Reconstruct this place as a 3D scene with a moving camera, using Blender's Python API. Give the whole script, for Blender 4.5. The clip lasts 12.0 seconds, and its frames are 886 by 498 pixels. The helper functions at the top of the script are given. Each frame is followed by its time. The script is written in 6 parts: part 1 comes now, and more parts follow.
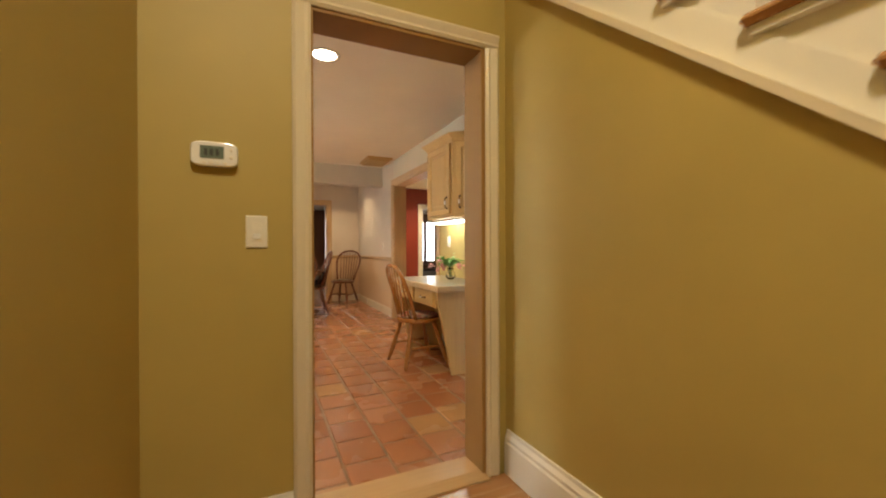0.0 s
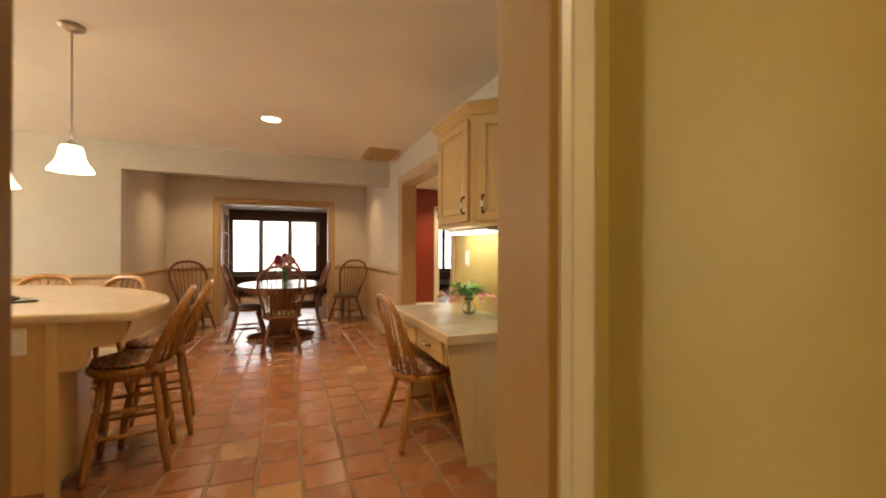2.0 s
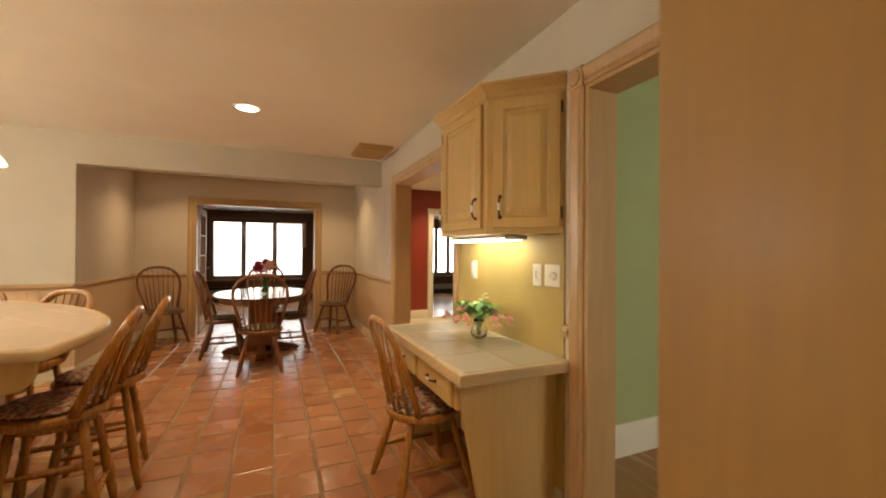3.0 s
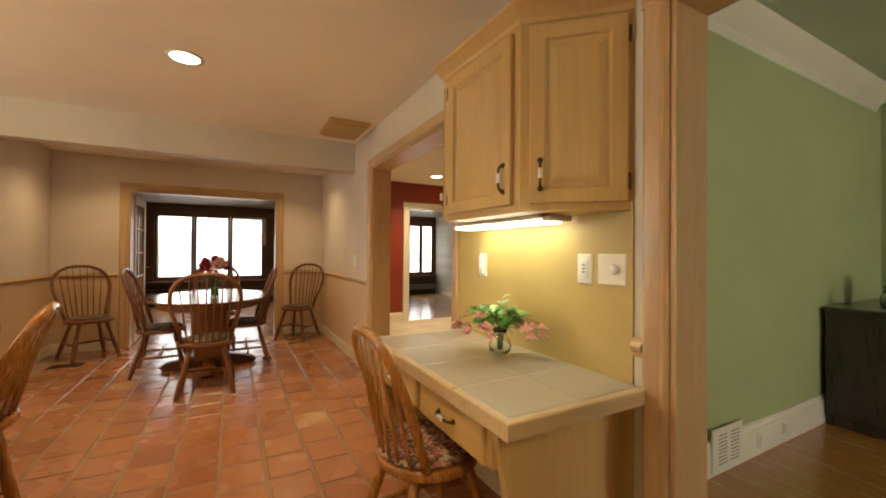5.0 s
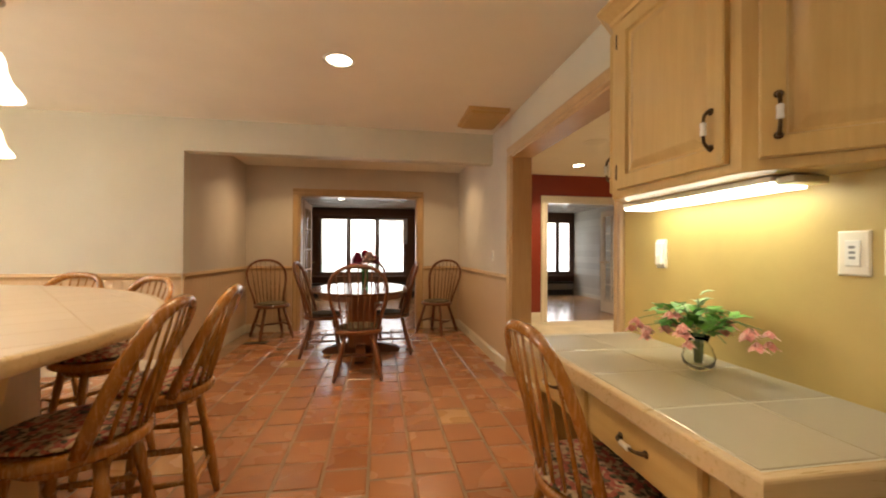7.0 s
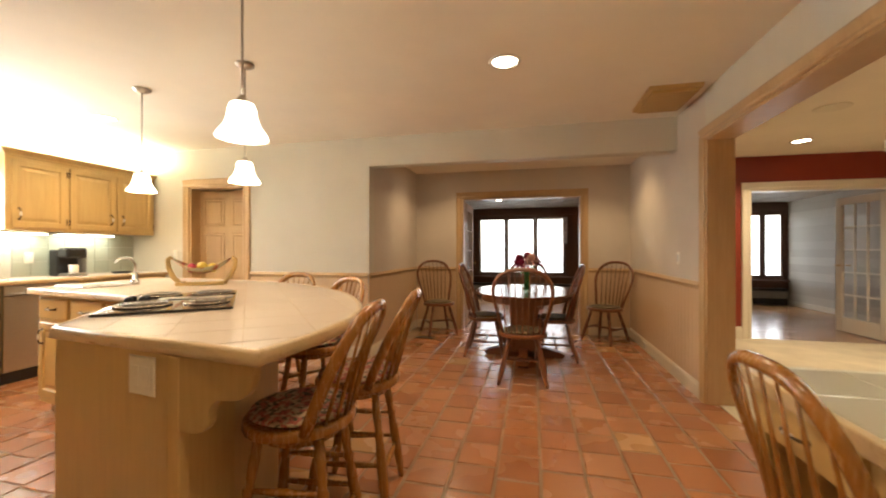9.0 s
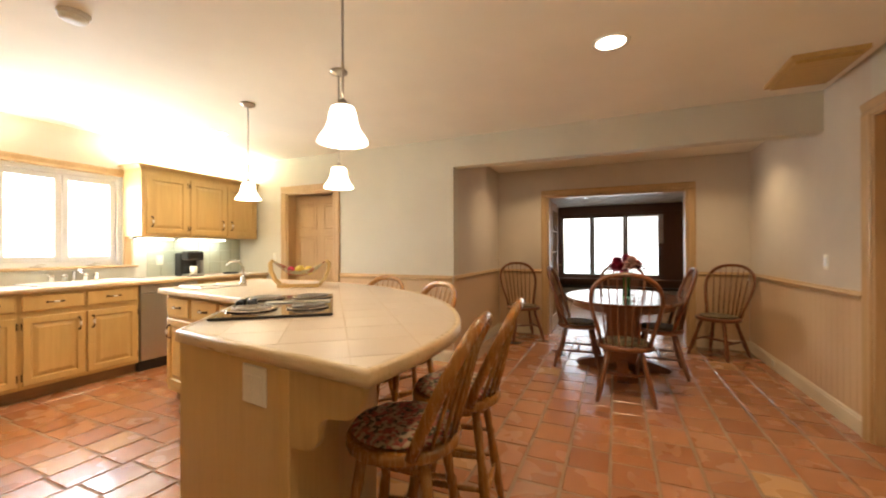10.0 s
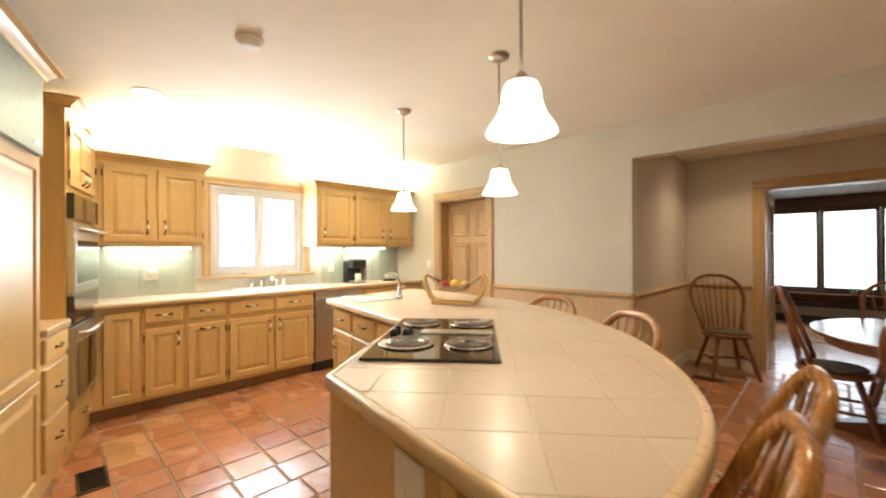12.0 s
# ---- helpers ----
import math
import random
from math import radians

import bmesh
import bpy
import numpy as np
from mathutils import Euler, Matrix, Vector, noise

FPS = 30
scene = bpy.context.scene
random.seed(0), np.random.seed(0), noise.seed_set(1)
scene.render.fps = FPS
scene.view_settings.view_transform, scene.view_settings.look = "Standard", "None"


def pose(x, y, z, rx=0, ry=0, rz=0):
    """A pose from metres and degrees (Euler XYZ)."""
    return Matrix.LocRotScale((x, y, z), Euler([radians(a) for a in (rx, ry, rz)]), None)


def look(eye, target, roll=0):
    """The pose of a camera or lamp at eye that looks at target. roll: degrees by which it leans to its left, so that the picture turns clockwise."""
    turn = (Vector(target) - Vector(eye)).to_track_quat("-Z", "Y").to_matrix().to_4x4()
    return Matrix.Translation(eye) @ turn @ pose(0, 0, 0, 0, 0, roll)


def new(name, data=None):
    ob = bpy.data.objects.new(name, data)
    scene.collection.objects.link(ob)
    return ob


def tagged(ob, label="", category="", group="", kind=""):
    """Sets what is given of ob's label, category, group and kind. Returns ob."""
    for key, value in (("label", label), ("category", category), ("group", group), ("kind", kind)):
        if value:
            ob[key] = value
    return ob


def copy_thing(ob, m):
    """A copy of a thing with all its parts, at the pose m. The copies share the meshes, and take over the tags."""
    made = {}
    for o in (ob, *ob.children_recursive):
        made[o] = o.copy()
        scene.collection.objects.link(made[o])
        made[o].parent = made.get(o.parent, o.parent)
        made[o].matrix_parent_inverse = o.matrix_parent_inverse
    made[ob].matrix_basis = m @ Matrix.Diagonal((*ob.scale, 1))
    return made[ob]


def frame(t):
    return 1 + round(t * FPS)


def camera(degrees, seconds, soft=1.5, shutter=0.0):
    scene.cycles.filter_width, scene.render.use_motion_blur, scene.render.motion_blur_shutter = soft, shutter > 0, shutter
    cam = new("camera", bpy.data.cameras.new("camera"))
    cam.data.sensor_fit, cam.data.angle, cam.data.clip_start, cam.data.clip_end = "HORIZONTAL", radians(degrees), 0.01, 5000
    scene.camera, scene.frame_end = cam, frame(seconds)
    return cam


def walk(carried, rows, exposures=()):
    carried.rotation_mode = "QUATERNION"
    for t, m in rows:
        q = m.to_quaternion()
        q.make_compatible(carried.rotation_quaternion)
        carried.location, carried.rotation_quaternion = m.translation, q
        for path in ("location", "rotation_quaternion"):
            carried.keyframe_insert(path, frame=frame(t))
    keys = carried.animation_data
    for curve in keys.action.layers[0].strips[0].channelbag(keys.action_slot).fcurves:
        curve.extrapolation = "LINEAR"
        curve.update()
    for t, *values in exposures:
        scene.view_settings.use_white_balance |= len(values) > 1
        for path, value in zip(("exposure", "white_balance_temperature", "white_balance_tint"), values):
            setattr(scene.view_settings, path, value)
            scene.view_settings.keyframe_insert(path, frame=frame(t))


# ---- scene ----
cam = camera(97.2, 12.0, soft=2.0, shutter=0.4)
PATH = [
    (0, (0.635, 1.095, 1.104), (1.48, 2.907, 1.097), -0.2),
    (0.5, (0.806, 1.378, 1.135), (1.597, 3.215, 1.133), -0.1),
    (1, (0.941, 1.668, 1.175), (1.701, 3.518, 1.175), 0.1),
    (1.5, (1.071, 1.91, 1.202), (1.821, 3.764, 1.206), 0.1),
    (2, (1.153, 2.111, 1.24), (1.899, 3.967, 1.243), 0.2),
    (2.5, (1.19, 2.34, 1.294), (1.955, 4.188, 1.299), 0.2),
    (3, (1.231, 2.556, 1.3), (2.026, 4.391, 1.31), 0.4),
    (5, (1.297, 3.178, 1.239), (2.247, 4.938, 1.254), 0.4),
    (5.5, (1.295, 3.26, 1.219), (2.201, 5.042, 1.234), 0.3),
    (6, (1.291, 3.328, 1.203), (2.028, 5.188, 1.213), 0.2),
    (6.5, (1.297, 3.408, 1.182), (1.808, 5.342, 1.194), 0.4),
    (7, (1.291, 3.432, 1.175), (1.616, 5.406, 1.188), 0.3),
    (9, (1.206, 3.515, 1.209), (0.755, 5.463, 1.214), -0.0),
    (9.5, (1.119, 3.569, 1.229), (0.487, 5.466, 1.232), -0.1),
    (10, (1.04, 3.62, 1.237), (0.232, 5.45, 1.241), -0.2),
    (10.5, (0.964, 3.703, 1.25), (0.008, 5.46, 1.251), -0.2),
    (11, (0.888, 3.804, 1.283), (-0.198, 5.483, 1.288), -0.3),
    (11.5, (0.799, 3.869, 1.304), (-0.456, 5.427, 1.311), -0.3),
    (12, (0.664, 3.947, 1.338), (-0.746, 5.366, 1.346), -0.3),
]
EXPOSURES = [(0.0, 0.58, 6450, 8), (3.0, 0.36, 7350, 10), (6.0, 0.34, 7050, 10), (9.0, 0.36, 6650, 9), (12.0, 0.34, 6080, 6)]
walk(cam, [(t, look(eye, target, roll)) for t, eye, target, roll in PATH], EXPOSURES)

# ---- light, world, exposure ----
world = bpy.data.worlds.new("world")
scene.world = world
world.use_nodes = True
wn = world.node_tree
sky = wn.nodes.new("ShaderNodeTexSky")
sky.sky_type, sky.sun_disc = "NISHITA", False
sky.sun_elevation, sky.sun_rotation = radians(50), radians(20)
sky.air_density, sky.dust_density = 1.0, 3.0
wn.nodes["Background"].inputs[1].default_value = 0.15
wn.links.new(sky.outputs[0], wn.nodes["Background"].inputs[0])
sun_data = bpy.data.lights.new("sun", "SUN")
sun_data.energy, sun_data.angle, sun_data.color = 1.0, radians(12), (1, 0.96, 0.9)
sun = new("sun", sun_data)
sun.matrix_world = look((-3, 30, 30), (0, 8, 0))

WARM, PENDANT, TUBE, HALL = (1.0, 0.75, 0.46), (1.0, 0.82, 0.58), (0.98, 1.0, 0.88), (1.0, 0.83, 0.58)


def area(name, at, towards, size, power, color, size_y=None, spread=180):
    d = bpy.data.lights.new(name, "AREA")
    d.energy, d.color, d.size, d.spread = power, color, size, radians(spread)
    if size_y:
        d.shape, d.size_y = "RECTANGLE", size_y
    else:
        d.shape = "DISK"
    ob = new(name, d)
    ob.matrix_world = look(at, towards)
    return ob


# ---- materials ----
def nodes_of(name):
    m = bpy.data.materials.new(name)
    m.use_nodes = True
    return m, m.node_tree, m.node_tree.nodes["Principled BSDF"]


def mix_rgb(nt, fac, a, b, mode="MIX"):
    n = nt.nodes.new("ShaderNodeMix")
    n.data_type, n.blend_type = "RGBA", mode
    for sock, v in ((n.inputs["Factor"], fac), (n.inputs["A"], a), (n.inputs["B"], b)):
        if hasattr(v, "is_output"):
            nt.links.new(v, sock)
        else:
            sock.default_value = (*v, 1) if isinstance(v, tuple) else v
    return n.outputs["Result"]


def noise_fac(nt, scale, detail=4, stretch=(1, 1, 1), contrast=(0.35, 0.65), rough=0.55, shift=True, distort=0.0):
    tc = nt.nodes.new("ShaderNodeTexCoord")
    mp = nt.nodes.new("ShaderNodeMapping")
    mp.inputs["Scale"].default_value = stretch
    nt.links.new(tc.outputs["Object"], mp.inputs["Vector"])
    if shift:
        info = nt.nodes.new("ShaderNodeObjectInfo")
        mul = nt.nodes.new("ShaderNodeMath")
        mul.operation = "MULTIPLY"
        mul.inputs[1].default_value = 37.0
        nt.links.new(info.outputs["Random"], mul.inputs[0])
        nt.links.new(mul.outputs[0], mp.inputs["Location"])
    tx = nt.nodes.new("ShaderNodeTexNoise")
    tx.inputs["Scale"].default_value, tx.inputs["Detail"].default_value = scale, detail
    tx.inputs["Roughness"].default_value, tx.inputs["Distortion"].default_value = rough, distort
    nt.links.new(mp.outputs[0], tx.inputs["Vector"])
    mr = nt.nodes.new("ShaderNodeMapRange")
    mr.inputs["From Min"].default_value, mr.inputs["From Max"].default_value = contrast
    nt.links.new(tx.outputs["Fac"], mr.inputs["Value"])
    return mr.outputs[0]


def bump(nt, bsdf, height, strength, distance=0.01):
    b = nt.nodes.new("ShaderNodeBump")
    b.inputs["Strength"].default_value, b.inputs["Distance"].default_value = strength, distance
    nt.links.new(height, b.inputs["Height"])
    nt.links.new(b.outputs[0], bsdf.inputs["Normal"])


def paint(name, color, rough=0.6, var=0.06, scale=1.3, grain=120, relief=0.08, coat=0.0):
    m, nt, bs = nodes_of(name)
    dark = tuple(c * (1 - var) for c in color)
    lite = tuple(min(1, c * (1 + var)) for c in color)
    nt.links.new(mix_rgb(nt, noise_fac(nt, scale, shift=False), dark, lite), bs.inputs["Base Color"])
    bs.inputs["Roughness"].default_value = rough
    bs.inputs["Coat Weight"].default_value = coat
    bump(nt, bs, noise_fac(nt, grain, 3, shift=False, contrast=(0.0, 1.0)), relief * 2, 0.002)
    return m


def wood(name, dark, light, axis=2, rough=0.4, coat=0.15, fine=1.0, blotch=0.25):
    m, nt, bs = nodes_of(name)
    st = [1.0, 1.0, 1.0]
    st[axis] = 0.06
    grain = noise_fac(nt, 55 * fine, 6, tuple(st), (0.3, 0.7), 0.65, distort=0.3)
    broad = noise_fac(nt, 5 * fine, 3, tuple(0.3 if i == axis else 1 for i in range(3)), (0.3, 0.7))
    c = mix_rgb(nt, grain, dark, light)
    mean = tuple((a + b) / 2 for a, b in zip(dark, light))
    c = mix_rgb(nt, blotch, c, mix_rgb(nt, broad, tuple(v * 0.75 for v in mean), tuple(min(1, v * 1.2) for v in mean)))
    nt.links.new(c, bs.inputs["Base Color"])
    mr = nt.nodes.new("ShaderNodeMapRange")
    mr.inputs["To Min"].default_value, mr.inputs["To Max"].default_value = rough - 0.07, rough + 0.1
    nt.links.new(grain, mr.inputs["Value"])
    nt.links.new(mr.outputs[0], bs.inputs["Roughness"])
    bs.inputs["Coat Weight"].default_value, bs.inputs["Coat Roughness"].default_value = coat, 0.2
    bump(nt, bs, grain, 0.12, 0.001)
    return m


def plain(name, color, rough=0.4, metal=0.0, var=0.08, scale=30, coat=0.0):
    m, nt, bs = nodes_of(name)
    f = noise_fac(nt, scale, 3)
    nt.links.new(mix_rgb(nt, f, tuple(c * (1 - var) for c in color), tuple(min(1, c * (1 + var)) for c in color)), bs.inputs["Base Color"])
    bs.inputs["Roughness"].default_value, bs.inputs["Metallic"].default_value = rough, metal
    bs.inputs["Coat Weight"].default_value = coat
    return m


def glow(name, color, strength):
    m, nt, bs = nodes_of(name)
    bs.inputs["Base Color"].default_value = (0.9, 0.88, 0.82, 1)
    bs.inputs["Emission Color"].default_value = (*color, 1)
    bs.inputs["Emission Strength"].default_value = strength
    return m


def glass(name, tint=(1, 1, 1), rough=0.0):
    m, nt, bs = nodes_of(name)
    bs.inputs["Base Color"].default_value = (*tint, 1)
    bs.inputs["Roughness"].default_value = rough
    bs.inputs["Transmission Weight"].default_value = 1.0
    bs.inputs["IOR"].default_value = 1.45
    return m


def pieces(name, colors, rough=0.35, coat=0.3, blotch=0.3, scale=9, relief=0.15, island=False, wave=0.0, coat_rough=0.12, vary=0.015):
    """Tiles, bricks or boards that differ from piece to piece."""
    m, nt, bs = nodes_of(name)
    if island:
        rnd = nt.nodes.new("ShaderNodeNewGeometry").outputs["Random Per Island"]
    else:
        rnd = nt.nodes.new("ShaderNodeObjectInfo").outputs["Random"]
    ramp = nt.nodes.new("ShaderNodeValToRGB")
    ramp.color_ramp.interpolation = "CONSTANT"
    el = ramp.color_ramp.elements
    while len(el) < len(colors):
        el.new(0.5)
    for i, c in enumerate(colors):
        el[i].position, el[i].color = i / len(colors), (*c, 1)
    nt.links.new(rnd, ramp.inputs[0])
    f = noise_fac(nt, scale * 0.6, 2, contrast=(0.0, 1.0), rough=0.4)
    c = mix_rgb(nt, blotch * 0.5, ramp.outputs[0], mix_rgb(nt, f, tuple(v * 0.75 for v in colors[0]), tuple(min(1, v * 1.15) for v in colors[1])))
    nt.links.new(c, bs.inputs["Base Color"])
    mr = nt.nodes.new("ShaderNodeMapRange")
    mr.inputs["To Min"].default_value, mr.inputs["To Max"].default_value = rough - vary, rough + vary
    nt.links.new(f, mr.inputs["Value"])
    nt.links.new(mr.outputs[0], bs.inputs["Roughness"])
    bs.inputs["Coat Weight"].default_value, bs.inputs["Coat Roughness"].default_value = coat, coat_rough
    bump(nt, bs, noise_fac(nt, 9 if wave else 40, 1, contrast=(0.0, 1.0)), max(relief, wave) * 2, 0.004 if wave else 0.0015)
    return m


TAN = paint("tan_wall_paint", (0.45, 0.342, 0.098), 0.55, 0.05)
CREAM = paint("cream_wall_paint", (0.61, 0.565, 0.455), 0.6, 0.04)
GREIGE = paint("greige_wall_paint", (0.60, 0.52, 0.42), 0.6, 0.05)
CEIL = paint("ceiling_paint", (0.90, 0.85, 0.73), 0.75, 0.03, relief=0.05)
OCHRE = paint("ochre_wall_paint", (0.47, 0.345, 0.115), 0.45, 0.08, 2.5)
RED = paint("red_wall_paint", (0.26, 0.035, 0.018), 0.5, 0.08)
GREEN = paint("green_wall_paint", (0.385, 0.445, 0.228), 0.6, 0.05)
WHITE_TRIM = paint("white_trim_paint", (0.78, 0.74, 0.64), 0.35, 0.04, coat=0.1)
CREAM_TRIM = paint("cream_trim_paint", (0.70, 0.61, 0.44), 0.35, 0.05, coat=0.15)
WAINSCOT = paint("pinkish_wainscot_paint", (0.62, 0.43, 0.25), 0.5, 0.05, coat=0.1)
CARPET = paint("cream_carpet", (0.62, 0.56, 0.43), 0.95, 0.10, 3, 300, 0.5)
CASING = wood("pickled_oak_casing", (0.46, 0.285, 0.125), (0.56, 0.375, 0.19), 2, 0.4)
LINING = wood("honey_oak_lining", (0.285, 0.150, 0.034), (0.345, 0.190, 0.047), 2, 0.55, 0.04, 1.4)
CASING_X = wood("pickled_oak_casing_across", (0.46, 0.285, 0.125), (0.56, 0.375, 0.19), 0, 0.4)
CASING_Y = wood("pickled_oak_casing_along", (0.46, 0.285, 0.125), (0.56, 0.375, 0.19), 1, 0.4)
MAPLE = wood("pickled_maple", (0.53, 0.340, 0.120), (0.625, 0.430, 0.175), 2, 0.36, 0.2, 0.8, 0.3)
MAPLE_X = wood("pickled_maple_across", (0.53, 0.340, 0.120), (0.625, 0.430, 0.175), 0, 0.36, 0.2, 0.8, 0.3)
EDGE_X = wood("bullnose_maple", (0.55, 0.385, 0.205), (0.62, 0.455, 0.26), 0, 0.3, 0.3, 1.6)
GOLD_OAK = wood("golden_oak", (0.29, 0.112, 0.019), (0.41, 0.178, 0.036), 2, 0.24, 0.55, 1.8)
DARK_OAK = wood("dark_cherry_wood", (0.125, 0.038, 0.011), (0.215, 0.070, 0.021), 2, 0.32, 0.25, 1.6)
DARK_TOP = wood("dark_cherry_tabletop", (0.09, 0.028, 0.012), (0.18, 0.065, 0.028), 1, 0.16, 0.7)
SUN_WOOD = wood("dark_stained_pine", (0.07, 0.030, 0.014), (0.15, 0.07, 0.032), 2, 0.45, 0.1)
# Pale tone carries the windows' glow on the boards, put into the colour.
SUN_CEIL = wood("window_lit_ceiling_boards", (0.56, 0.52, 0.43), (0.66, 0.62, 0.52), 0, 0.5)
FLOOR_WOOD = wood("honey_oak_floor", (0.36, 0.15, 0.035), (0.50, 0.24, 0.065), 1, 0.22, 0.5, 0.6)
FLOOR_WOOD_X = wood("oak_strip_floor", (0.30, 0.14, 0.05), (0.42, 0.21, 0.08), 0, 0.22, 0.5, 0.6)
DOOR_WOOD = wood("honey_pine_door", (0.46, 0.29, 0.13), (0.54, 0.36, 0.18), 2, 0.5, 0.05)
VENT_WOOD = wood("ochre_stained_wood", (0.50, 0.32, 0.10), (0.60, 0.40, 0.15), 0, 0.45)
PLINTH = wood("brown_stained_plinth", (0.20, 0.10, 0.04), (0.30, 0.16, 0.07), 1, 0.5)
EBONY = wood("near_black_wood", (0.018, 0.012, 0.010), (0.035, 0.022, 0.016), 2, 0.3, 0.4)
BRONZE = plain("aged_bronze", (0.10, 0.065, 0.035), 0.38, 1.0, 0.25, 90)
PORCELAIN = plain("white_porcelain", (0.85, 0.83, 0.76), 0.12, coat=0.5, var=0.02)
STEEL = plain("brushed_steel", (0.55, 0.54, 0.52), 0.28, 1.0, 0.08, 140)
NICKEL = plain("satin_nickel", (0.50, 0.46, 0.40), 0.32, 1.0)
CHROME = plain("chrome", (0.7, 0.7, 0.7), 0.12, 1.0, 0.03)
BRASS = plain("brass", (0.62, 0.42, 0.12), 0.28, 1.0)
BLACK_GLASS = plain("black_ceramic_glass", (0.008, 0.008, 0.009), 0.08, 0.0, 0.1, coat=0.6)
BLACK = plain("black_plastic", (0.015, 0.015, 0.016), 0.35)
GREY = plain("grey_plastic", (0.22, 0.22, 0.21), 0.45)
PLATE = plain("ivory_plate", (0.80, 0.75, 0.62), 0.35, var=0.03)
SCREEN = plain("liquid_crystal_screen", (0.16, 0.20, 0.16), 0.2, var=0.05)
LCD_DARK = plain("screen_digits", (0.05, 0.06, 0.05), 0.3)
MATT_WHITE = plain("matt_white_plastic", (0.90, 0.89, 0.85), 0.6, var=0.02)
VINYL = plain("white_window_vinyl", (0.66, 0.65, 0.65), 0.35, var=0.02)
GROUT = paint("grey_grout", (0.27, 0.165, 0.095), 0.85, 0.15, 6, 200, 0.3)
GROUT_LIGHT = paint("pale_grout", (0.54, 0.435, 0.33), 0.8, 0.08, 6, 200, 0.2)
GROUT_GREY = paint("silver_grout", (0.62, 0.60, 0.52), 0.8, 0.08, 6, 200, 0.2)
TERRA = [(0.33, 0.128, 0.050), (0.38, 0.150, 0.060), (0.36, 0.142, 0.056), (0.40, 0.170, 0.070), (0.375, 0.15, 0.066), (0.335, 0.130, 0.054), (0.37, 0.145, 0.060), (0.46, 0.245, 0.10), (0.35, 0.135, 0.052), (0.39, 0.165, 0.072), (0.31, 0.115, 0.045), (0.385, 0.155, 0.062)]
TERRACOTTA = pieces("glazed_terracotta", TERRA, 0.27, 0.5, 0.10, 7, 0.04, wave=0.05, coat_rough=0.18, vary=0.03)
TERRACOTTA_FAR = pieces("glazed_terracotta_far", TERRA, 0.27, 0.5, 0.10, 7, 0.04, island=True, wave=0.05, coat_rough=0.18, vary=0.03)
BEIGE_TILE = pieces("beige_counter_tile", [(0.53, 0.42, 0.325), (0.555, 0.445, 0.345), (0.54, 0.43, 0.335)], 0.33, 0.08, 0.10, 8, 0.02, vary=0.005)
GREY_TILE = pieces("grey_stone_tile", [(0.407, 0.366, 0.275), (0.440, 0.392, 0.295), (0.424, 0.382, 0.285)], 0.28, 0.3, 0.15, 9, 0.1)
SAGE_TILE = pieces("sage_splash_tile", [(0.44, 0.46, 0.36), (0.48, 0.50, 0.39), (0.46, 0.48, 0.38)], 0.22, 0.3, 0.2, 6, 0.1)
CLAP = pieces("pale_grey_clapboard", [(0.50, 0.47, 0.40), (0.60, 0.57, 0.49), (0.55, 0.52, 0.45)], 0.6, 0.0, 0.2, 6, 0.1)
SHADE_GLOW = glow("lit_opal_glass", (1.0, 0.86, 0.64), 6.0)
CAN_GLOW = glow("lit_downlight", (1.0, 0.86, 0.66), 14.0)
TUBE_GLOW = glow("lit_fluorescent_tube", (0.98, 1.0, 0.88), 8.0)
PANE = glass("window_glass")
VASE_GLASS = glass("vase_glass", (0.93, 0.97, 0.93), 0.02)
GREEN_GLASS = glass("green_vase_glass", (0.35, 0.75, 0.45), 0.03)


def floral(name, ground, c1, c2, scale):
    m, nt, bs = nodes_of(name)
    tc = nt.nodes.new("ShaderNodeTexCoord")
    vo = nt.nodes.new("ShaderNodeTexVoronoi")
    vo.inputs["Scale"].default_value = scale
    nt.links.new(tc.outputs["Object"], vo.inputs["Vector"])
    sep = nt.nodes.new("ShaderNodeSeparateColor")
    nt.links.new(vo.outputs["Color"], sep.inputs[0])
    cut = nt.nodes.new("ShaderNodeMapRange")
    cut.inputs["From Min"].default_value, cut.inputs["From Max"].default_value = 0.42, 0.5
    nt.links.new(sep.outputs[0], cut.inputs["Value"])
    cut2 = nt.nodes.new("ShaderNodeMapRange")
    cut2.inputs["From Min"].default_value, cut2.inputs["From Max"].default_value = 0.6, 0.65
    nt.links.new(sep.outputs[1], cut2.inputs["Value"])
    c = mix_rgb(nt, cut.outputs[0], ground, c1)
    c = mix_rgb(nt, cut2.outputs[0], c, c2)
    nt.links.new(mix_rgb(nt, 0.3, c, mix_rgb(nt, noise_fac(nt, 60), tuple(v * 0.5 for v in ground), c2)), bs.inputs["Base Color"])
    bs.inputs["Roughness"].default_value = 0.9
    bump(nt, bs, noise_fac(nt, 250, 2), 0.4, 0.002)
    return m


FLORAL = floral("rose_print_fabric", (0.020, 0.028, 0.014), (0.42, 0.07, 0.06), (0.55, 0.40, 0.26), 62)
PLAID = floral("dark_woven_fabric", (0.035, 0.028, 0.018), (0.12, 0.085, 0.035), (0.20, 0.14, 0.07), 60)
QUILT = floral("patchwork_fabric", (0.55, 0.42, 0.22), (0.45, 0.08, 0.05), (0.6, 0.55, 0.4), 30)
LEAF = plain("leaf_green", (0.11, 0.33, 0.045), 0.45, var=0.35, scale=40)
LEAF_PALE = plain("pale_bract", (0.42, 0.60, 0.30), 0.5, var=0.2, scale=40)
PINK = plain("pink_petals", (0.74, 0.32, 0.29), 0.55, var=0.25, scale=50)
PALE_PINK = plain("pale_pink_petals", (0.84, 0.52, 0.44), 0.55, var=0.15, scale=50)
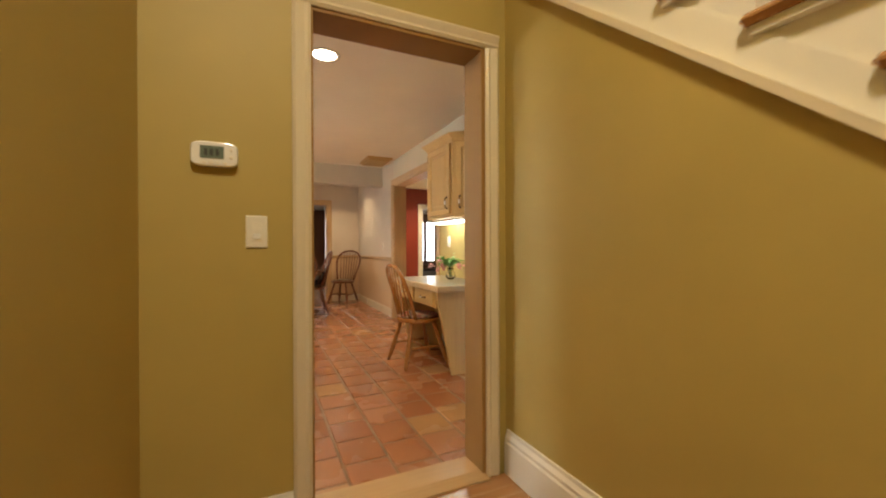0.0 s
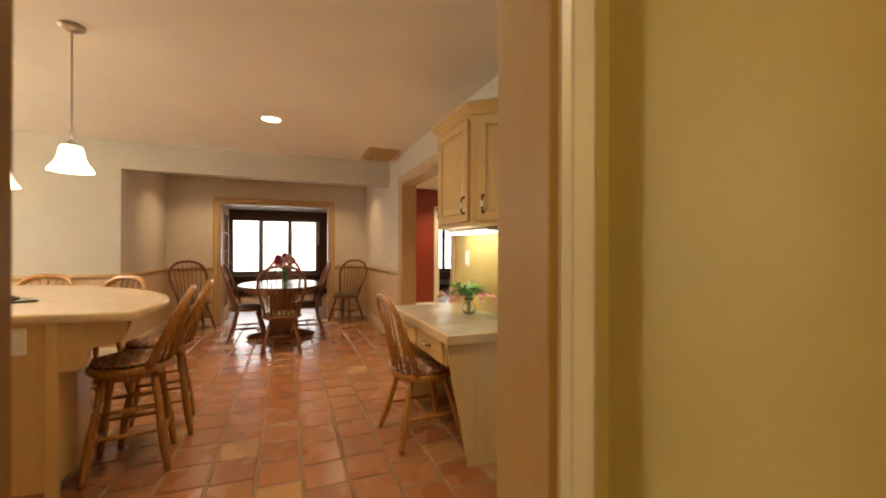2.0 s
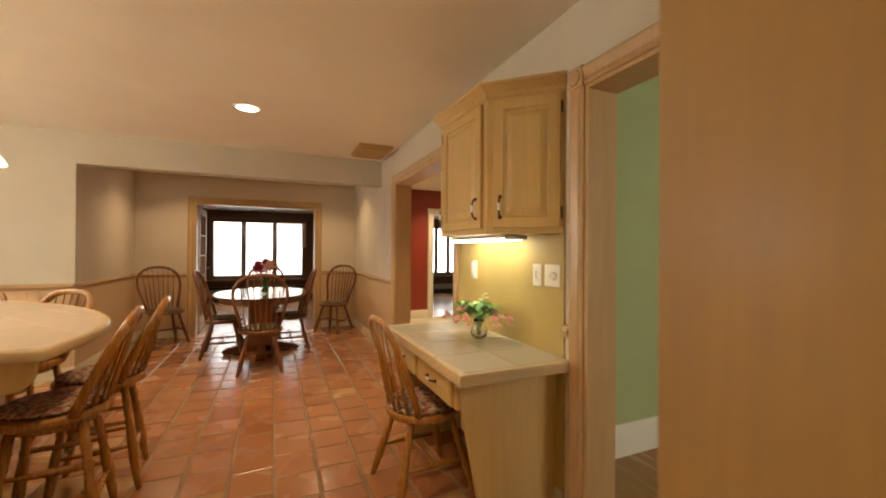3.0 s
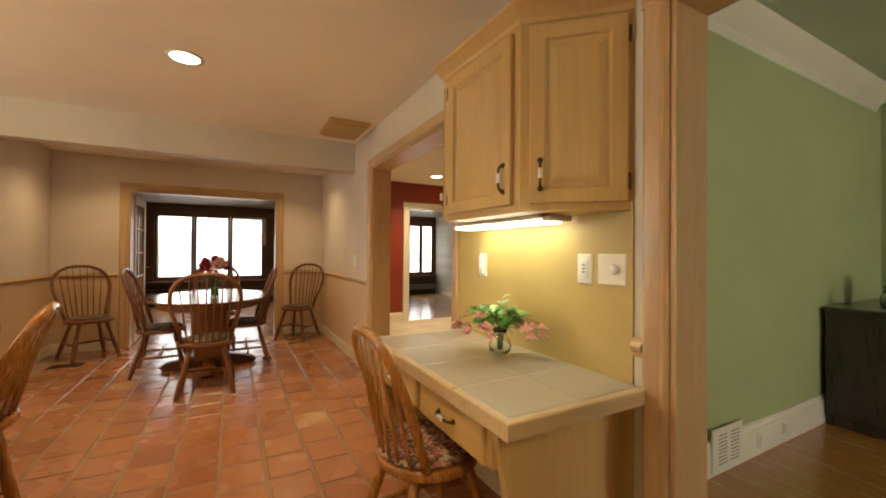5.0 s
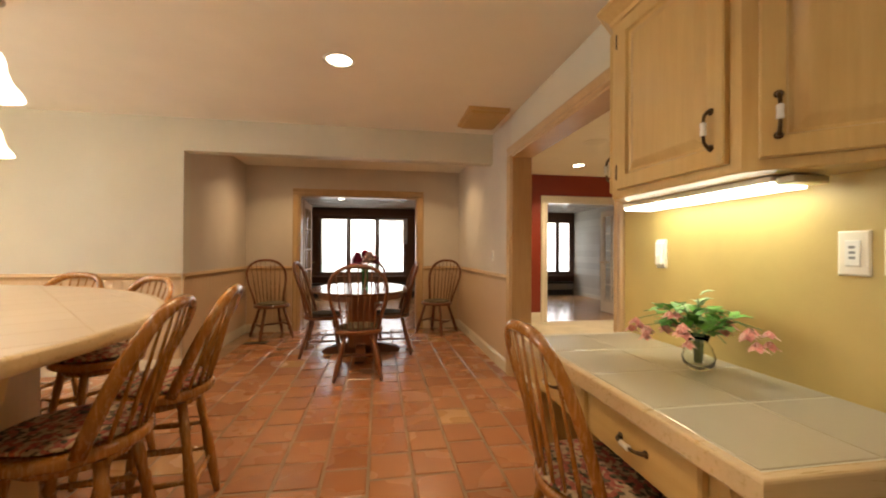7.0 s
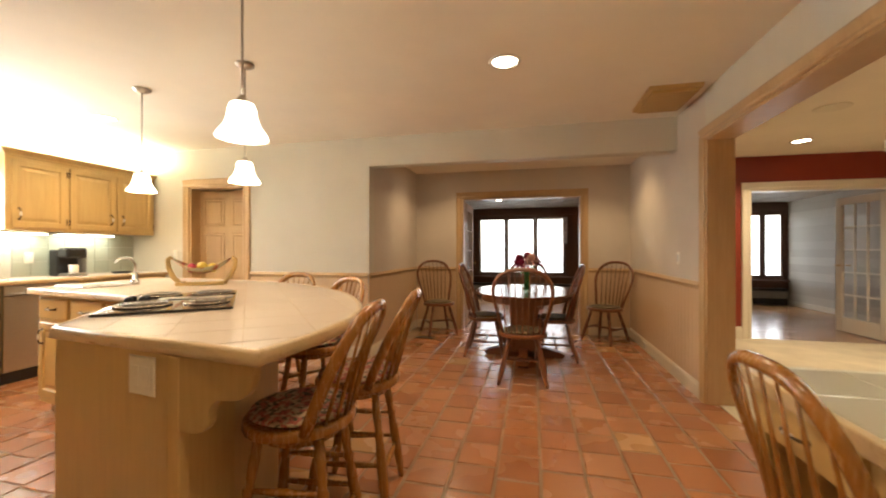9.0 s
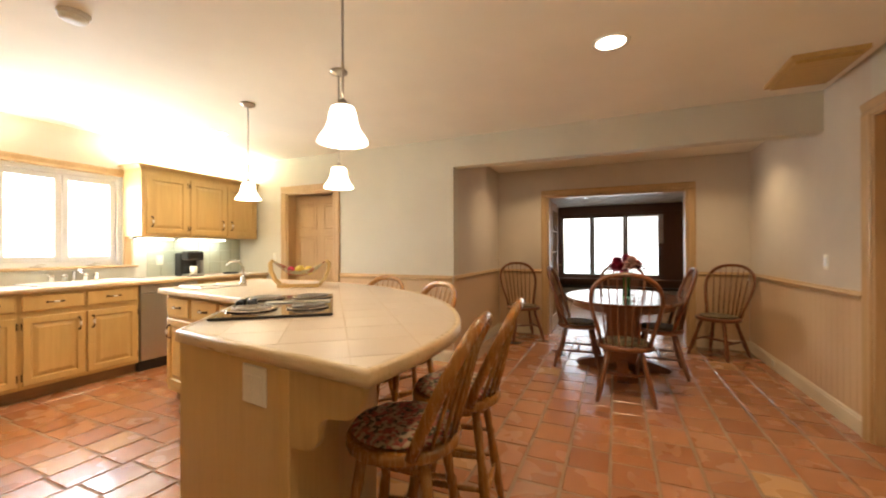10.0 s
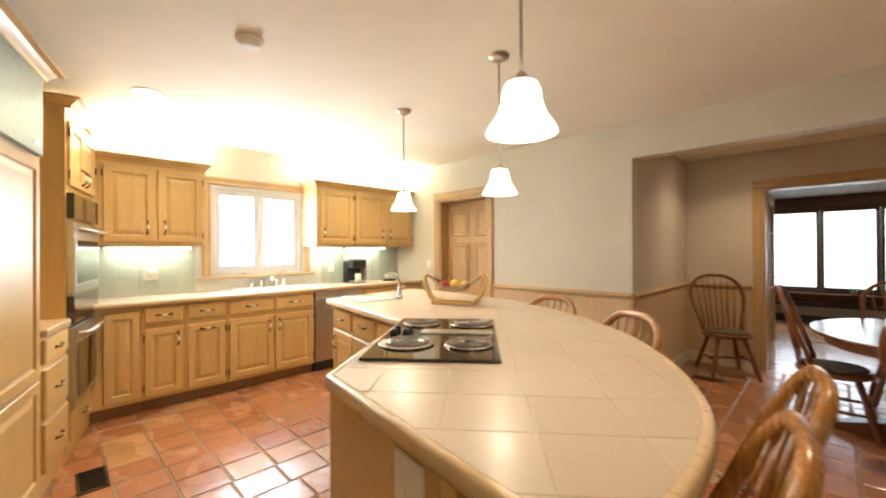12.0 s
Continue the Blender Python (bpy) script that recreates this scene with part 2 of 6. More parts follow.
CRIMSON = plain("crimson_petals", (0.42, 0.012, 0.05), 0.5, var=0.3, scale=50)
STEM = plain("stem_green", (0.10, 0.20, 0.06), 0.5, var=0.2)
LEMON = plain("yellow_fruit", (0.72, 0.52, 0.08), 0.5)


# ---- building helpers ----
def sheet(bm, name, mats):
    me = bpy.data.meshes.new(name)
    bm.to_mesh(me)
    bm.free()
    for m in mats if isinstance(mats, (list, tuple)) else [mats]:
        me.materials.append(m)
    return me


def part(name, bm, material, parent=None, label="", m=None):
    """One mesh object; bm may be a bmesh or a finished mesh."""
    me = bm if isinstance(bm, bpy.types.Mesh) else sheet(bm, name, material)
    ob = new(name, me)
    if parent:
        ob.parent = parent
    if m is not None:
        ob.matrix_basis = m
    if label:
        tagged(ob, label)
    return ob


def thing(name, label, category, m=None, group="", kind=""):
    ob = new(name)
    ob.empty_display_size = 0.1
    if m is not None:
        ob.matrix_basis = m
    return tagged(ob, label, category, group, kind)


def solid(name, bm, material, label, category, group="", kind="", m=None):
    return tagged(part(name, bm, material, None, "", m), label, category, group, kind)


def structure(name, bm, material, label, category="wall"):
    return solid(name, bm, material, label, category, "", "structure")


def box(lo, hi, bev=0.0, bm=None, seg=1):
    own = bm if bm is not None else bmesh.new()
    b = bmesh.new() if bev else own
    lo, hi = [min(a, c) for a, c in zip(lo, hi)], [max(a, c) for a, c in zip(lo, hi)]
    vs = [b.verts.new((x, y, z)) for x in (lo[0], hi[0]) for y in (lo[1], hi[1]) for z in (lo[2], hi[2])]
    for f in ((0, 1, 3, 2), (4, 6, 7, 5), (0, 4, 5, 1), (2, 3, 7, 6), (0, 2, 6, 4), (1, 5, 7, 3)):
        b.faces.new([vs[i] for i in f])
    if bev:
        bmesh.ops.bevel(b, geom=b.edges[:], offset=min(bev, 0.45 * min(h - l for l, h in zip(lo, hi))), segments=seg, affect="EDGES", profile=0.5)
        merge(own, b)
    return own


def merge(own, other, m=None, index=0):
    """Adds other to own, moved by m, and frees it."""
    start = len(own.verts)
    tmp = bpy.data.meshes.new("tmp")
    if m is not None:
        bmesh.ops.transform(other, matrix=m, verts=other.verts[:])
    if index:
        for f in other.faces:
            f.material_index = index
    other.to_mesh(tmp)
    other.free()
    own.from_mesh(tmp)
    bpy.data.meshes.remove(tmp)
    return own


def boxes(*rows, bev=0.0, seg_n=1):
    bm = bmesh.new()
    for lo, hi in rows:
        box(lo, hi, bev, bm, seg_n)
    return bm


def prism(points, z0, z1, bev=0.0, bm=None, seg=2, axis="z"):
    """A flat outline pulled from z0 to z1; axis x: outline in y, z; axis y: outline in x, z."""
    b = bmesh.new()
    put = {"z": lambda p, h: (p[0], p[1], h), "x": lambda p, h: (h, p[0], p[1]), "y": lambda p, h: (p[0], h, p[1])}[axis]
    low, top = [b.verts.new(put(p, z0)) for p in points], [b.verts.new(put(p, z1)) for p in points]
    n = len(points)
    b.faces.new(low[::-1])
    cap = b.faces.new(top)
    for i in range(n):
        b.faces.new((low[i], low[(i + 1) % n], top[(i + 1) % n], top[i]))
    bmesh.ops.recalc_face_normals(b, faces=b.faces[:])
    if bev:
        es = [e for f in b.faces if len(f.verts) == n and n != 4 or f is cap for e in f.edges]
        bmesh.ops.bevel(b, geom=list(set(es)), offset=bev, segments=seg, affect="EDGES", profile=0.5)
    return merge(bm, b) if bm is not None else b


def tube(pts, r, seg=8, bm=None, radii=None, flat=1.0, closed=False):
    """A round bar along pts; radii: one for each point; flat: squash across."""
    bm = bm if bm is not None else bmesh.new()
    pts = [Vector(p) for p in pts]
    n, rings = len(pts), []
    up = None
    for i, p in enumerate(pts):
        a, c = (pts[i - 1], pts[(i + 1) % n]) if closed else (pts[max(i - 1, 0)], pts[min(i + 1, n - 1)])
        d = (c - a).normalized()
        if up is None:
            up = d.orthogonal().normalized()
        side = d.cross(up).normalized()
        up = side.cross(d).normalized()
        q = radii[i] if radii else r
        rings.append([bm.verts.new(p + (side * math.cos(k * 2 * math.pi / seg) + up * math.sin(k * 2 * math.pi / seg) * flat) * q) for k in range(seg)])
    for i in range(n if closed else n - 1):
        a, c = rings[i], rings[(i + 1) % n]
        for k in range(seg):
            f = bm.faces.new((a[k], a[(k + 1) % seg], c[(k + 1) % seg], c[k]))
            f.smooth = True
    if not closed:
        bm.faces.new(rings[0][::-1])
        bm.faces.new(rings[-1])
    return bm


def turned(a, b, profile, seg=10, bm=None):
    """A turned bar from a to b; profile: rows of (share of the length, radius)."""
    a, b = Vector(a), Vector(b)
    return tube([a.lerp(b, s) for s, _ in profile], 1, seg, bm, [q for _, q in profile])


def lathe(profile, seg=24, bm=None, at=(0, 0, 0)):
    bm = bm if bm is not None else bmesh.new()
    rings = []
    for r, z in profile:
        rings.append([bm.verts.new((at[0] + r * math.cos(2 * math.pi * k / seg), at[1] + r * math.sin(2 * math.pi * k / seg), at[2] + z)) for k in range(seg)])
    for a, c in zip(rings, rings[1:]):
        for k in range(seg):
            bm.faces.new((a[k], a[(k + 1) % seg], c[(k + 1) % seg], c[k])).smooth = True
    if profile[0][0] > 1e-4:
        bm.faces.new(rings[0][::-1])
    if profile[-1][0] > 1e-4:
        bm.faces.new(rings[-1])
    bmesh.ops.remove_doubles(bm, verts=bm.verts[:], dist=1e-5)
    bmesh.ops.recalc_face_normals(bm, faces=bm.faces[:])
    return bm


def relief_panel(w, h, rings, bm=None):
    """A door or drawer front: centred in x, from z=0 to h, its back at y=0, facing -y. rings: (inset, height of the face)."""
    bm = bm if bm is not None else bmesh.new()
    loops = []
    for inset, d in rings:
        x, z0, z1 = w / 2 - inset, inset, h - inset
        loops.append([bm.verts.new(p) for p in ((-x, -d, z0), (x, -d, z0), (x, -d, z1), (-x, -d, z1))])
    bm.faces.new(loops[0][::-1])
    for a, c in zip(loops, loops[1:]):
        for k in range(4):
            bm.faces.new((a[k], a[(k + 1) % 4], c[(k + 1) % 4], c[k]))
    bm.faces.new(loops[-1])
    bmesh.ops.recalc_face_normals(bm, faces=bm.faces[:])
    return bm


RAISED = [(0, 0), (0, 0.017), (0.004, 0.021), (0.052, 0.021), (0.058, 0.010), (0.066, 0.008), (0.092, 0.018), (0.098, 0.0195)]
SLAB = [(0, 0), (0, 0.015), (0.007, 0.021), (0.02, 0.022)]


def facing(x, y, z, turn):
    """The pose of a front that looks to -y when turn is 0."""
    return pose(x, y, z, 0, 0, turn)


# ---- structure: floors, walls, ceilings ----
ceiling = structure("ceiling", boxes(((-4.1, 2.72, 2.47), (2.72, 7.74, 2.6))), CEIL, "warm off-white painted ceiling over the kitchen", "ceiling")
structure("ceiling_dining", boxes(((-0.75, 7.74, 2.41), (2.72, 9.58, 2.55))), CEIL, "warm off-white ceiling over the dining alcove", "ceiling")
structure("ceiling_hall", boxes(((0.1, -1.2, 3.3), (2.53, 2.72, 3.42))), CEIL, "off-white ceiling over the stair hall", "ceiling")

# the wall between hall and kitchen, with its doorway
structure("wall_hall_door", boxes(((0.13, 2.64, 0), (0.797, 2.72, 3.3)), ((1.57, 2.64, 0), (1.70, 2.72, 3.3)), ((0.797, 2.64, 2.02), (1.57, 2.72, 3.3))), TAN, "tan painted wall with a cased doorway")
structure("wall_kitchen_south", boxes(((-1.45, 2.72, 0), (0.797, 2.80, 2.47)), ((1.57, 2.72, 0), (2.53, 2.80, 2.47)), ((0.797, 2.72, 2.02), (1.57, 2.80, 2.47))), CREAM, "cream painted wall round the kitchen doorway")
structure("wall_kitchen_corner", boxes(((-4.1, 3.1, 0), (-1.45, 3.22, 2.47)), ((-1.45, 2.80, 0), (-1.33, 3.22, 2.47))), CREAM, "cream painted wall behind the tall cabinets")
structure("wall_hall_west", boxes(((0.13, -1.2, 0), (0.28, 2.64, 3.3))), TAN, "tan painted hall wall")
structure("wall_hall_south", boxes(((0.13, -1.35, 0), (2.53, -1.2, 3.3))), TAN, "tan painted hall wall")
structure("wall_stair_back", boxes(((2.53, -1.35, 0), (2.70, 2.72, 3.3))), CREAM, "cream painted stairwell wall")
structure("wall_stair_end", boxes(((1.70, 2.64, 0), (2.53, 2.72, 3.3))), CREAM, "cream painted stairwell end wall")
SL = 0.852


def stair_z(y):
    return 1.31 + (y - 1.4) * SL


structure("wall_understair", prism([(-0.15, 0), (2.64, 0), (2.64, stair_z(2.64)), (-0.15, stair_z(-0.15))], 1.68, 1.76, axis="x"), TAN, "tan painted wall under the staircase")

# the right-hand wall: green room opening, desk wall, wide opening to the red room, dining wall
structure("wall_east_desk", boxes(((2.53, 3.93, 0), (2.70, 5.32, 2.47)), ((2.53, 2.72, 2.06), (2.70, 3.93, 2.47)), ((2.53, 2.72, 0), (2.70, 2.86, 2.06))), CREAM, "cream painted wall beside the desk")
structure("wall_east_header", boxes(((2.53, 5.32, 2.09), (2.72, 6.985, 2.47))), CREAM, "cream painted wall over the wide opening")
structure("wall_east_dining", boxes(((2.53, 6.985, 0), (2.72, 7.60, 2.47)), ((2.53, 7.60, 0), (2.72, 9.58, 2.47))), GREIGE, "greige painted wall beside the dining alcove")
structure("wall_splash_desk", boxes(((2.522, 4.058, 0.0), (2.53, 5.234, 1.42))), OCHRE, "ochre painted wall behind the desk")

# north wall with pantry door, and the dropped beam over the alcove
structure("wall_north", boxes(((-4.1, 7.60, 0), (-3.02, 7.74, 2.47)), ((-3.02, 7.60, 2.02), (-2.23, 7.74, 2.47)), ((-2.23, 7.60, 0), (-0.59, 7.74, 2.47)), ((-0.59, 7.60, 2.15), (2.53, 7.74, 2.47))), CREAM, "cream painted wall with a dropped beam over the alcove")
structure("wall_alcove_west", boxes(((-0.75, 7.74, 0), (-0.592, 9.58, 2.41))), GREIGE, "greige painted alcove wall")
structure("wall_alcove_north", boxes(((-0.592, 9.43, 0), (0.14, 9.58, 2.41)), ((0.14, 9.43, 2.0), (1.88, 9.58, 2.41)), ((1.88, 9.43, 0), (2.53, 9.58, 2.41))), GREIGE, "greige painted wall with a wide cased opening")
structure("wall_pantry", boxes(((-3.3, 8.3, 0), (-1.95, 8.4, 2.47)), ((-3.3, 7.74, 0), (-3.2, 8.3, 2.47)), ((-2.05, 7.74, 0), (-1.95, 8.3, 2.47)), ((-3.3, 7.74, 2.35), (-1.95, 8.4, 2.47))), CREAM, "cream painted pantry lobby walls")

# window wall
structure("wall_west", boxes(((-4.1, 3.1, 0), (-3.92, 5.13, 2.47)), ((-4.1, 6.13, 0), (-3.92, 7.60, 2.47)), ((-4.1, 5.13, 0), (-3.92, 6.13, 1.085)), ((-4.1, 5.13, 2.045), (-3.92, 6.13, 2.47))), CREAM, "cream painted wall with the kitchen window")

# red room beyond the wide opening
structure("ceiling_red_room", boxes(((2.72, 4.47, 2.47), (8.2, 9.75, 2.6))), CEIL, "off-white ceiling of the red room", "ceiling")
structure("wall_red_north", boxes(((2.72, 9.6, 0), (4.06, 9.75, 2.47)), ((4.06, 9.6, 2.02), (5.76, 9.75, 2.47)), ((5.76, 9.6, 0), (8.2, 9.75, 2.47))), RED, "brick-red painted wall with a white cased doorway")
structure("wall_red_east", boxes(((8.2, 4.4, 0), (8.35, 9.75, 2.47))), RED, "brick-red painted wall")
structure("wall_red_south", boxes(((2.70, 4.52, 0), (8.2, 4.60, 2.47))), RED, "brick-red painted wall")

# green room
structure("ceiling_green_room", boxes(((2.70, -1.2, 2.66), (6.6, 4.52, 2.78))), paint("pale_green_ceiling", (0.50, 0.56, 0.46), 0.7), "pale green-grey ceiling", "ceiling")
structure("wall_green_north", boxes(((2.70, 4.40, 0), (6.6, 4.52, 2.66))), GREEN, "sage green painted wall")
structure("wall_green_east", boxes(((6.45, -1.2, 0), (6.6, 4.40, 2.66))), GREEN, "sage green painted wall")
structure("wall_green_south", boxes(((2.70, -1.35, 0), (3.6, -1.2, 2.66)), ((5.6, -1.35, 0), (6.6, -1.2, 2.66)), ((3.6, -1.35, 0), (5.6, -1.2, 0.6)), ((3.6, -1.35, 2.15), (5.6, -1.2, 2.66))), GREEN, "sage green painted wall")

# sunroom
structure("ceiling_sunroom", boxes(((-2.0, 9.58, 2.28), (2.72, 13.9, 2.40)), ((2.72, 9.75, 2.28), (8.2, 13.9, 2.40))), SUN_CEIL, "board ceiling of the sunroom, paled for the window glow", "ceiling")
structure("wall_sunroom_west", boxes(((-2.1, 9.58, 0), (-2.0, 13.9, 2.28))), SUN_WOOD, "dark stained wood sunroom wall")
structure("wall_sunroom_south", boxes(((-2.0, 9.58, 0), (0.0, 9.62, 2.28)), ((2.0, 9.58, 0), (2.72, 9.62, 2.28))), SUN_WOOD, "dark stained wood sunroom wall")
clap = thing("wall_sunroom_east", "pale grey clapboard wall in the sunroom", "wall", kind="structure")
part("backing", boxes(((6.74, 9.75, 0), (6.85, 13.7, 2.28))), GREY, clap)
board = sheet(prism([(6.74, 0.0), (6.715, 0.0), (6.728, 0.165), (6.74, 0.165)], 9.76, 13.69, axis="y"), "clapboard", CLAP)
for k in range(14):
    part("clapboard", board, None, clap, "", pose(0, 0, 0.10 + k * 0.16))
part("base_strip", boxes(((6.70, 9.76, 0), (6.74, 13.69, 0.10))), WHITE_TRIM, clap)
WINS = [(-0.25, 2.03, 3), (2.36, 3.25, 1), (5.40, 6.70, 3)]
rows = [((-2.0, 13.7, 0), (8.2, 13.84, 0.54)), ((-2.0, 13.7, 2.09), (8.2, 13.84, 2.28))]
edges = [-2.0] + [v for w in WINS for v in w[:2]] + [8.2]
rows += [((edges[i], 13.7, 0.54), (edges[i + 1], 13.84, 2.09)) for i in range(0, len(edges), 2)]
structure("wall_sunroom_north", boxes(*rows), SUN_WOOD, "dark stained wood wall with a row of windows")

# floors
structure("floor", boxes(((-4.1, 2.72, -0.12), (2.62, 9.50, -0.004))), GROUT, "grey mortar bed under the terracotta tiles", "floor")
structure("floor_hall", boxes(((0.13, -1.2, -0.1), (1.76, 2.62, 0.055))), FLOOR_WOOD_X, "honey oak hall floor", "floor")
structure("floor_green_room", boxes(((2.62, -1.2, -0.1), (6.6, 4.45, -0.002))), FLOOR_WOOD, "honey oak floor of the green room", "floor")
structure("floor_red_room", boxes(((2.62, 4.45, -0.1), (8.3, 9.66, 0.004))), CARPET, "cream carpet", "floor")
structure("floor_sunroom", boxes(((-2.1, 9.50, -0.1), (2.62, 13.9, -0.004)), ((2.62, 9.66, -0.1), (8.3, 13.9, -0.004))), FLOOR_WOOD_X, "polished oak sunroom floor", "floor")
structure("ground", boxes(((-60, -60, -0.6), (60, 60, -0.5))), paint("lawn", (0.10, 0.16, 0.05), 0.9, 0.4, 0.5, 40, 0.6), "mown lawn outside the windows", "ground")
structure("threshold", prism([(2.60, 0.0), (2.60, 0.062), (2.66, 0.075), (2.80, 0.07), (2.87, 0.0)], 0.80, 1.567, axis="x"), CASING_X, "oak threshold strip in the doorway", "trim")


def casing_profile(w):
    return [(0, 0), (0, 0.012), (0.012, 0.020), (w * 0.35, 0.016), (w * 0.7, 0.024), (w - 0.012, 0.026), (w, 0.018), (w, 0)]


def trim_bar(p0, p1, out, across, w, bm):
    """A moulded casing from p0 to p1; out: the way it stands proud; across: the way of its width."""
    p0, p1, out, across = Vector(p0), Vector(p1), Vector(out), Vector(across)
    rows_ = []
    for p in (p0, p1):
        rows_.append([bm.verts.new(p + across * a + out * d) for a, d in casing_profile(w)])
    n = len(rows_[0])
    for k in range(n):
        bm.faces.new((rows_[0][k], rows_[0][(k + 1) % n], rows_[1][(k + 1) % n], rows_[1][k]))
    bm.faces.new(rows_[0][::-1])
    bm.faces.new(rows_[1])
    bmesh.ops.recalc_face_normals(bm, faces=bm.faces[:])


def door_trim(name, axis, at, out, a0, a1, top, w, mat, label, base=0.0, sides=(True, True)):
    """Casing round an opening; axis: the way the wall runs; at: its face; out: +1 or -1."""
    bm = bmesh.new()
    P = (lambda a, z: (a, at, z)) if axis == "x" else (lambda a, z: (at, a, z))
    o = (0, out, 0) if axis == "x" else (out, 0, 0)
    u = (1, 0, 0) if axis == "x" else (0, 1, 0)
    v = tuple(-c for c in u)
    if sides[0]:
        trim_bar(P(a0, base), P(a0, top), o, v, w, bm)
    if sides[1]:
        trim_bar(P(a1, base), P(a1, top), o, u, w, bm)
    trim_bar(P(a0 - w, top), P(a1 + w, top), o, (0, 0, 1), w, bm)
    return structure(name, bm, mat, label, "trim")


def jamb(name, axis, at0, at1, a0, a1, top, mat, label, t=0.02, base=0.0):
    """The lining of an opening."""
    if axis == "x":
        bm = boxes(((a0 - 0.002, at0, base), (a0 + t, at1, top)), ((a1 - t, at0, base), (a1 + 0.002, at1, top)), ((a0 + t, at0, top - t), (a1 - t, at1, top + 0.002)), bev=0.002)
    else:
        bm = boxes(((at0, a0 - 0.002, base), (at1, a0 + t, top)), ((at0, a1 - t, base), (at1, a1 + 0.002, top)), ((at0, a0 + t, top - t), (at1, a1 - t, top + 0.002)), bev=0.002)
    return structure(name, bm, mat, label, "trim")


door_trim("trim_hall_door", "x", 2.64, -1, 0.808, 1.568, 2.015, 0.066, CREAM_TRIM, "cream moulded casing of the hall doorway", 0.055)
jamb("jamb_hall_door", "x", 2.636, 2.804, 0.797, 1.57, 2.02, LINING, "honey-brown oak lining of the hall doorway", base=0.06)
door_trim("trim_hall_door_inner", "x", 2.80, 1, 0.797, 1.57, 2.02, 0.085, CASING, "pickled oak casing of the doorway")
door_trim("trim_green_opening", "y", 2.53, -1, 2.86, 3.93, 2.06, 0.085, CASING, "pickled oak casing of the green room opening", sides=(False, True))
jamb("jamb_green_opening", "y", 2.527, 2.703, 2.86, 3.93, 2.06, CASING, "pickled oak lining of the green room opening")
structure("rosette_block", lathe([(0.0, 0.006), (0.012, 0.008), (0.02, 0.003), (0.03, 0.007), (0.036, 0.0)], 20, box((-0.047, -0.047, -0.03), (0.047, 0.047, 0.0), 0.003)), CASING, "carved corner block of the casing", "trim").matrix_basis = pose(2.503, 3.972, 2.104, 0, -90, 0)
door_trim("trim_wide_opening", "y", 2.53, -1, 5.32, 6.975, 2.09, 0.085, CASING, "pickled oak casing of the wide opening")
jamb("jamb_wide_opening", "y", 2.527, 2.724, 5.32, 6.975, 2.09, CASING, "pickled oak lining of the wide opening")
door_trim("trim_alcove_opening", "x", 9.43, -1, 0.14, 1.88, 2.0, 0.09, CASING, "pickled oak casing of the sunroom opening")
jamb("jamb_alcove_opening", "x", 9.427, 9.623, 0.14, 1.88, 2.0, CASING, "pickled oak lining of the sunroom opening")
door_trim("trim_pantry", "x", 7.60, -1, -3.02, -2.23, 2.0, 0.095, CASING, "pickled oak casing of the pantry doorway")
jamb("jamb_pantry", "x", 7.597, 7.743, -3.02, -2.23, 2.0, CASING, "pickled oak lining of the pantry doorway")
door_trim("trim_red_doorway", "x", 9.6, -1, 4.06, 5.76, 2.02, 0.10, WHITE_TRIM, "white casing of the red room doorway")
jamb("jamb_red_doorway", "x", 9.597, 9.753, 4.06, 5.76, 2.02, WHITE_TRIM, "white lining of the red room doorway")


def baseboard(name, axis, at, out, a0, a1, h, mat, label, base=0.0, t=0.018):
    prof = [(0, 0), (t, 0), (t, h * 0.72), (t * 0.8, h * 0.76), (t * 0.85, h * 0.84), (t * 0.45, h * 0.92), (t * 0.4, h), (0, h)]
    if axis == "x":
        bm = prism([(at + out * d, base + z) for d, z in prof], a0, a1, axis="x")
    else:
        bm = prism([(at + out * d, base + z) for d, z in prof], a0, a1, axis="y")
    return structure(name, bm, mat, label, "baseboard")


baseboard("baseboard_hall_door", "x", 2.64, -1, 0.28, 0.741, 0.15, WHITE_TRIM, "white moulded baseboard", 0.055)
baseboard("baseboard_hall_west", "y", 0.28, 1, -1.2, 2.62, 0.15, WHITE_TRIM, "white moulded baseboard", 0.055)
baseboard("baseboard_understair", "y", 1.68, -1, -0.1, 2.62, 0.20, WHITE_TRIM, "tall white moulded baseboard", 0.055, 0.022)
baseboard("baseboard_north", "x", 7.60, -1, -2.13, -0.59, 0.13, CREAM_TRIM, "cream baseboard")
baseboard("baseboard_alcove_west", "y", -0.592, 1, 7.60, 9.43, 0.13, CREAM_TRIM, "cream baseboard")
baseboard("baseboard_alcove_north_a", "x", 9.43, -1, -0.57, 0.05, 0.13, CREAM_TRIM, "cream baseboard")
baseboard("baseboard_alcove_north_b", "x", 9.43, -1, 1.97, 2.51, 0.13, CREAM_TRIM, "cream baseboard")
baseboard("baseboard_dining_east", "y", 2.53, -1, 7.062, 9.43, 0.14, CREAM_TRIM, "cream baseboard")
baseboard("baseboard_green_north", "x", 4.40, -1, 2.70, 6.45, 0.20, WHITE_TRIM, "tall white baseboard", t=0.022)
baseboard("baseboard_red_north", "x", 9.60, -1, 2.72, 3.96, 0.17, WHITE_TRIM, "white baseboard")
baseboard("baseboard_desk_wall", "y", 2.522, -1, 4.06, 5.233, 0.14, CREAM_TRIM, "cream baseboard")

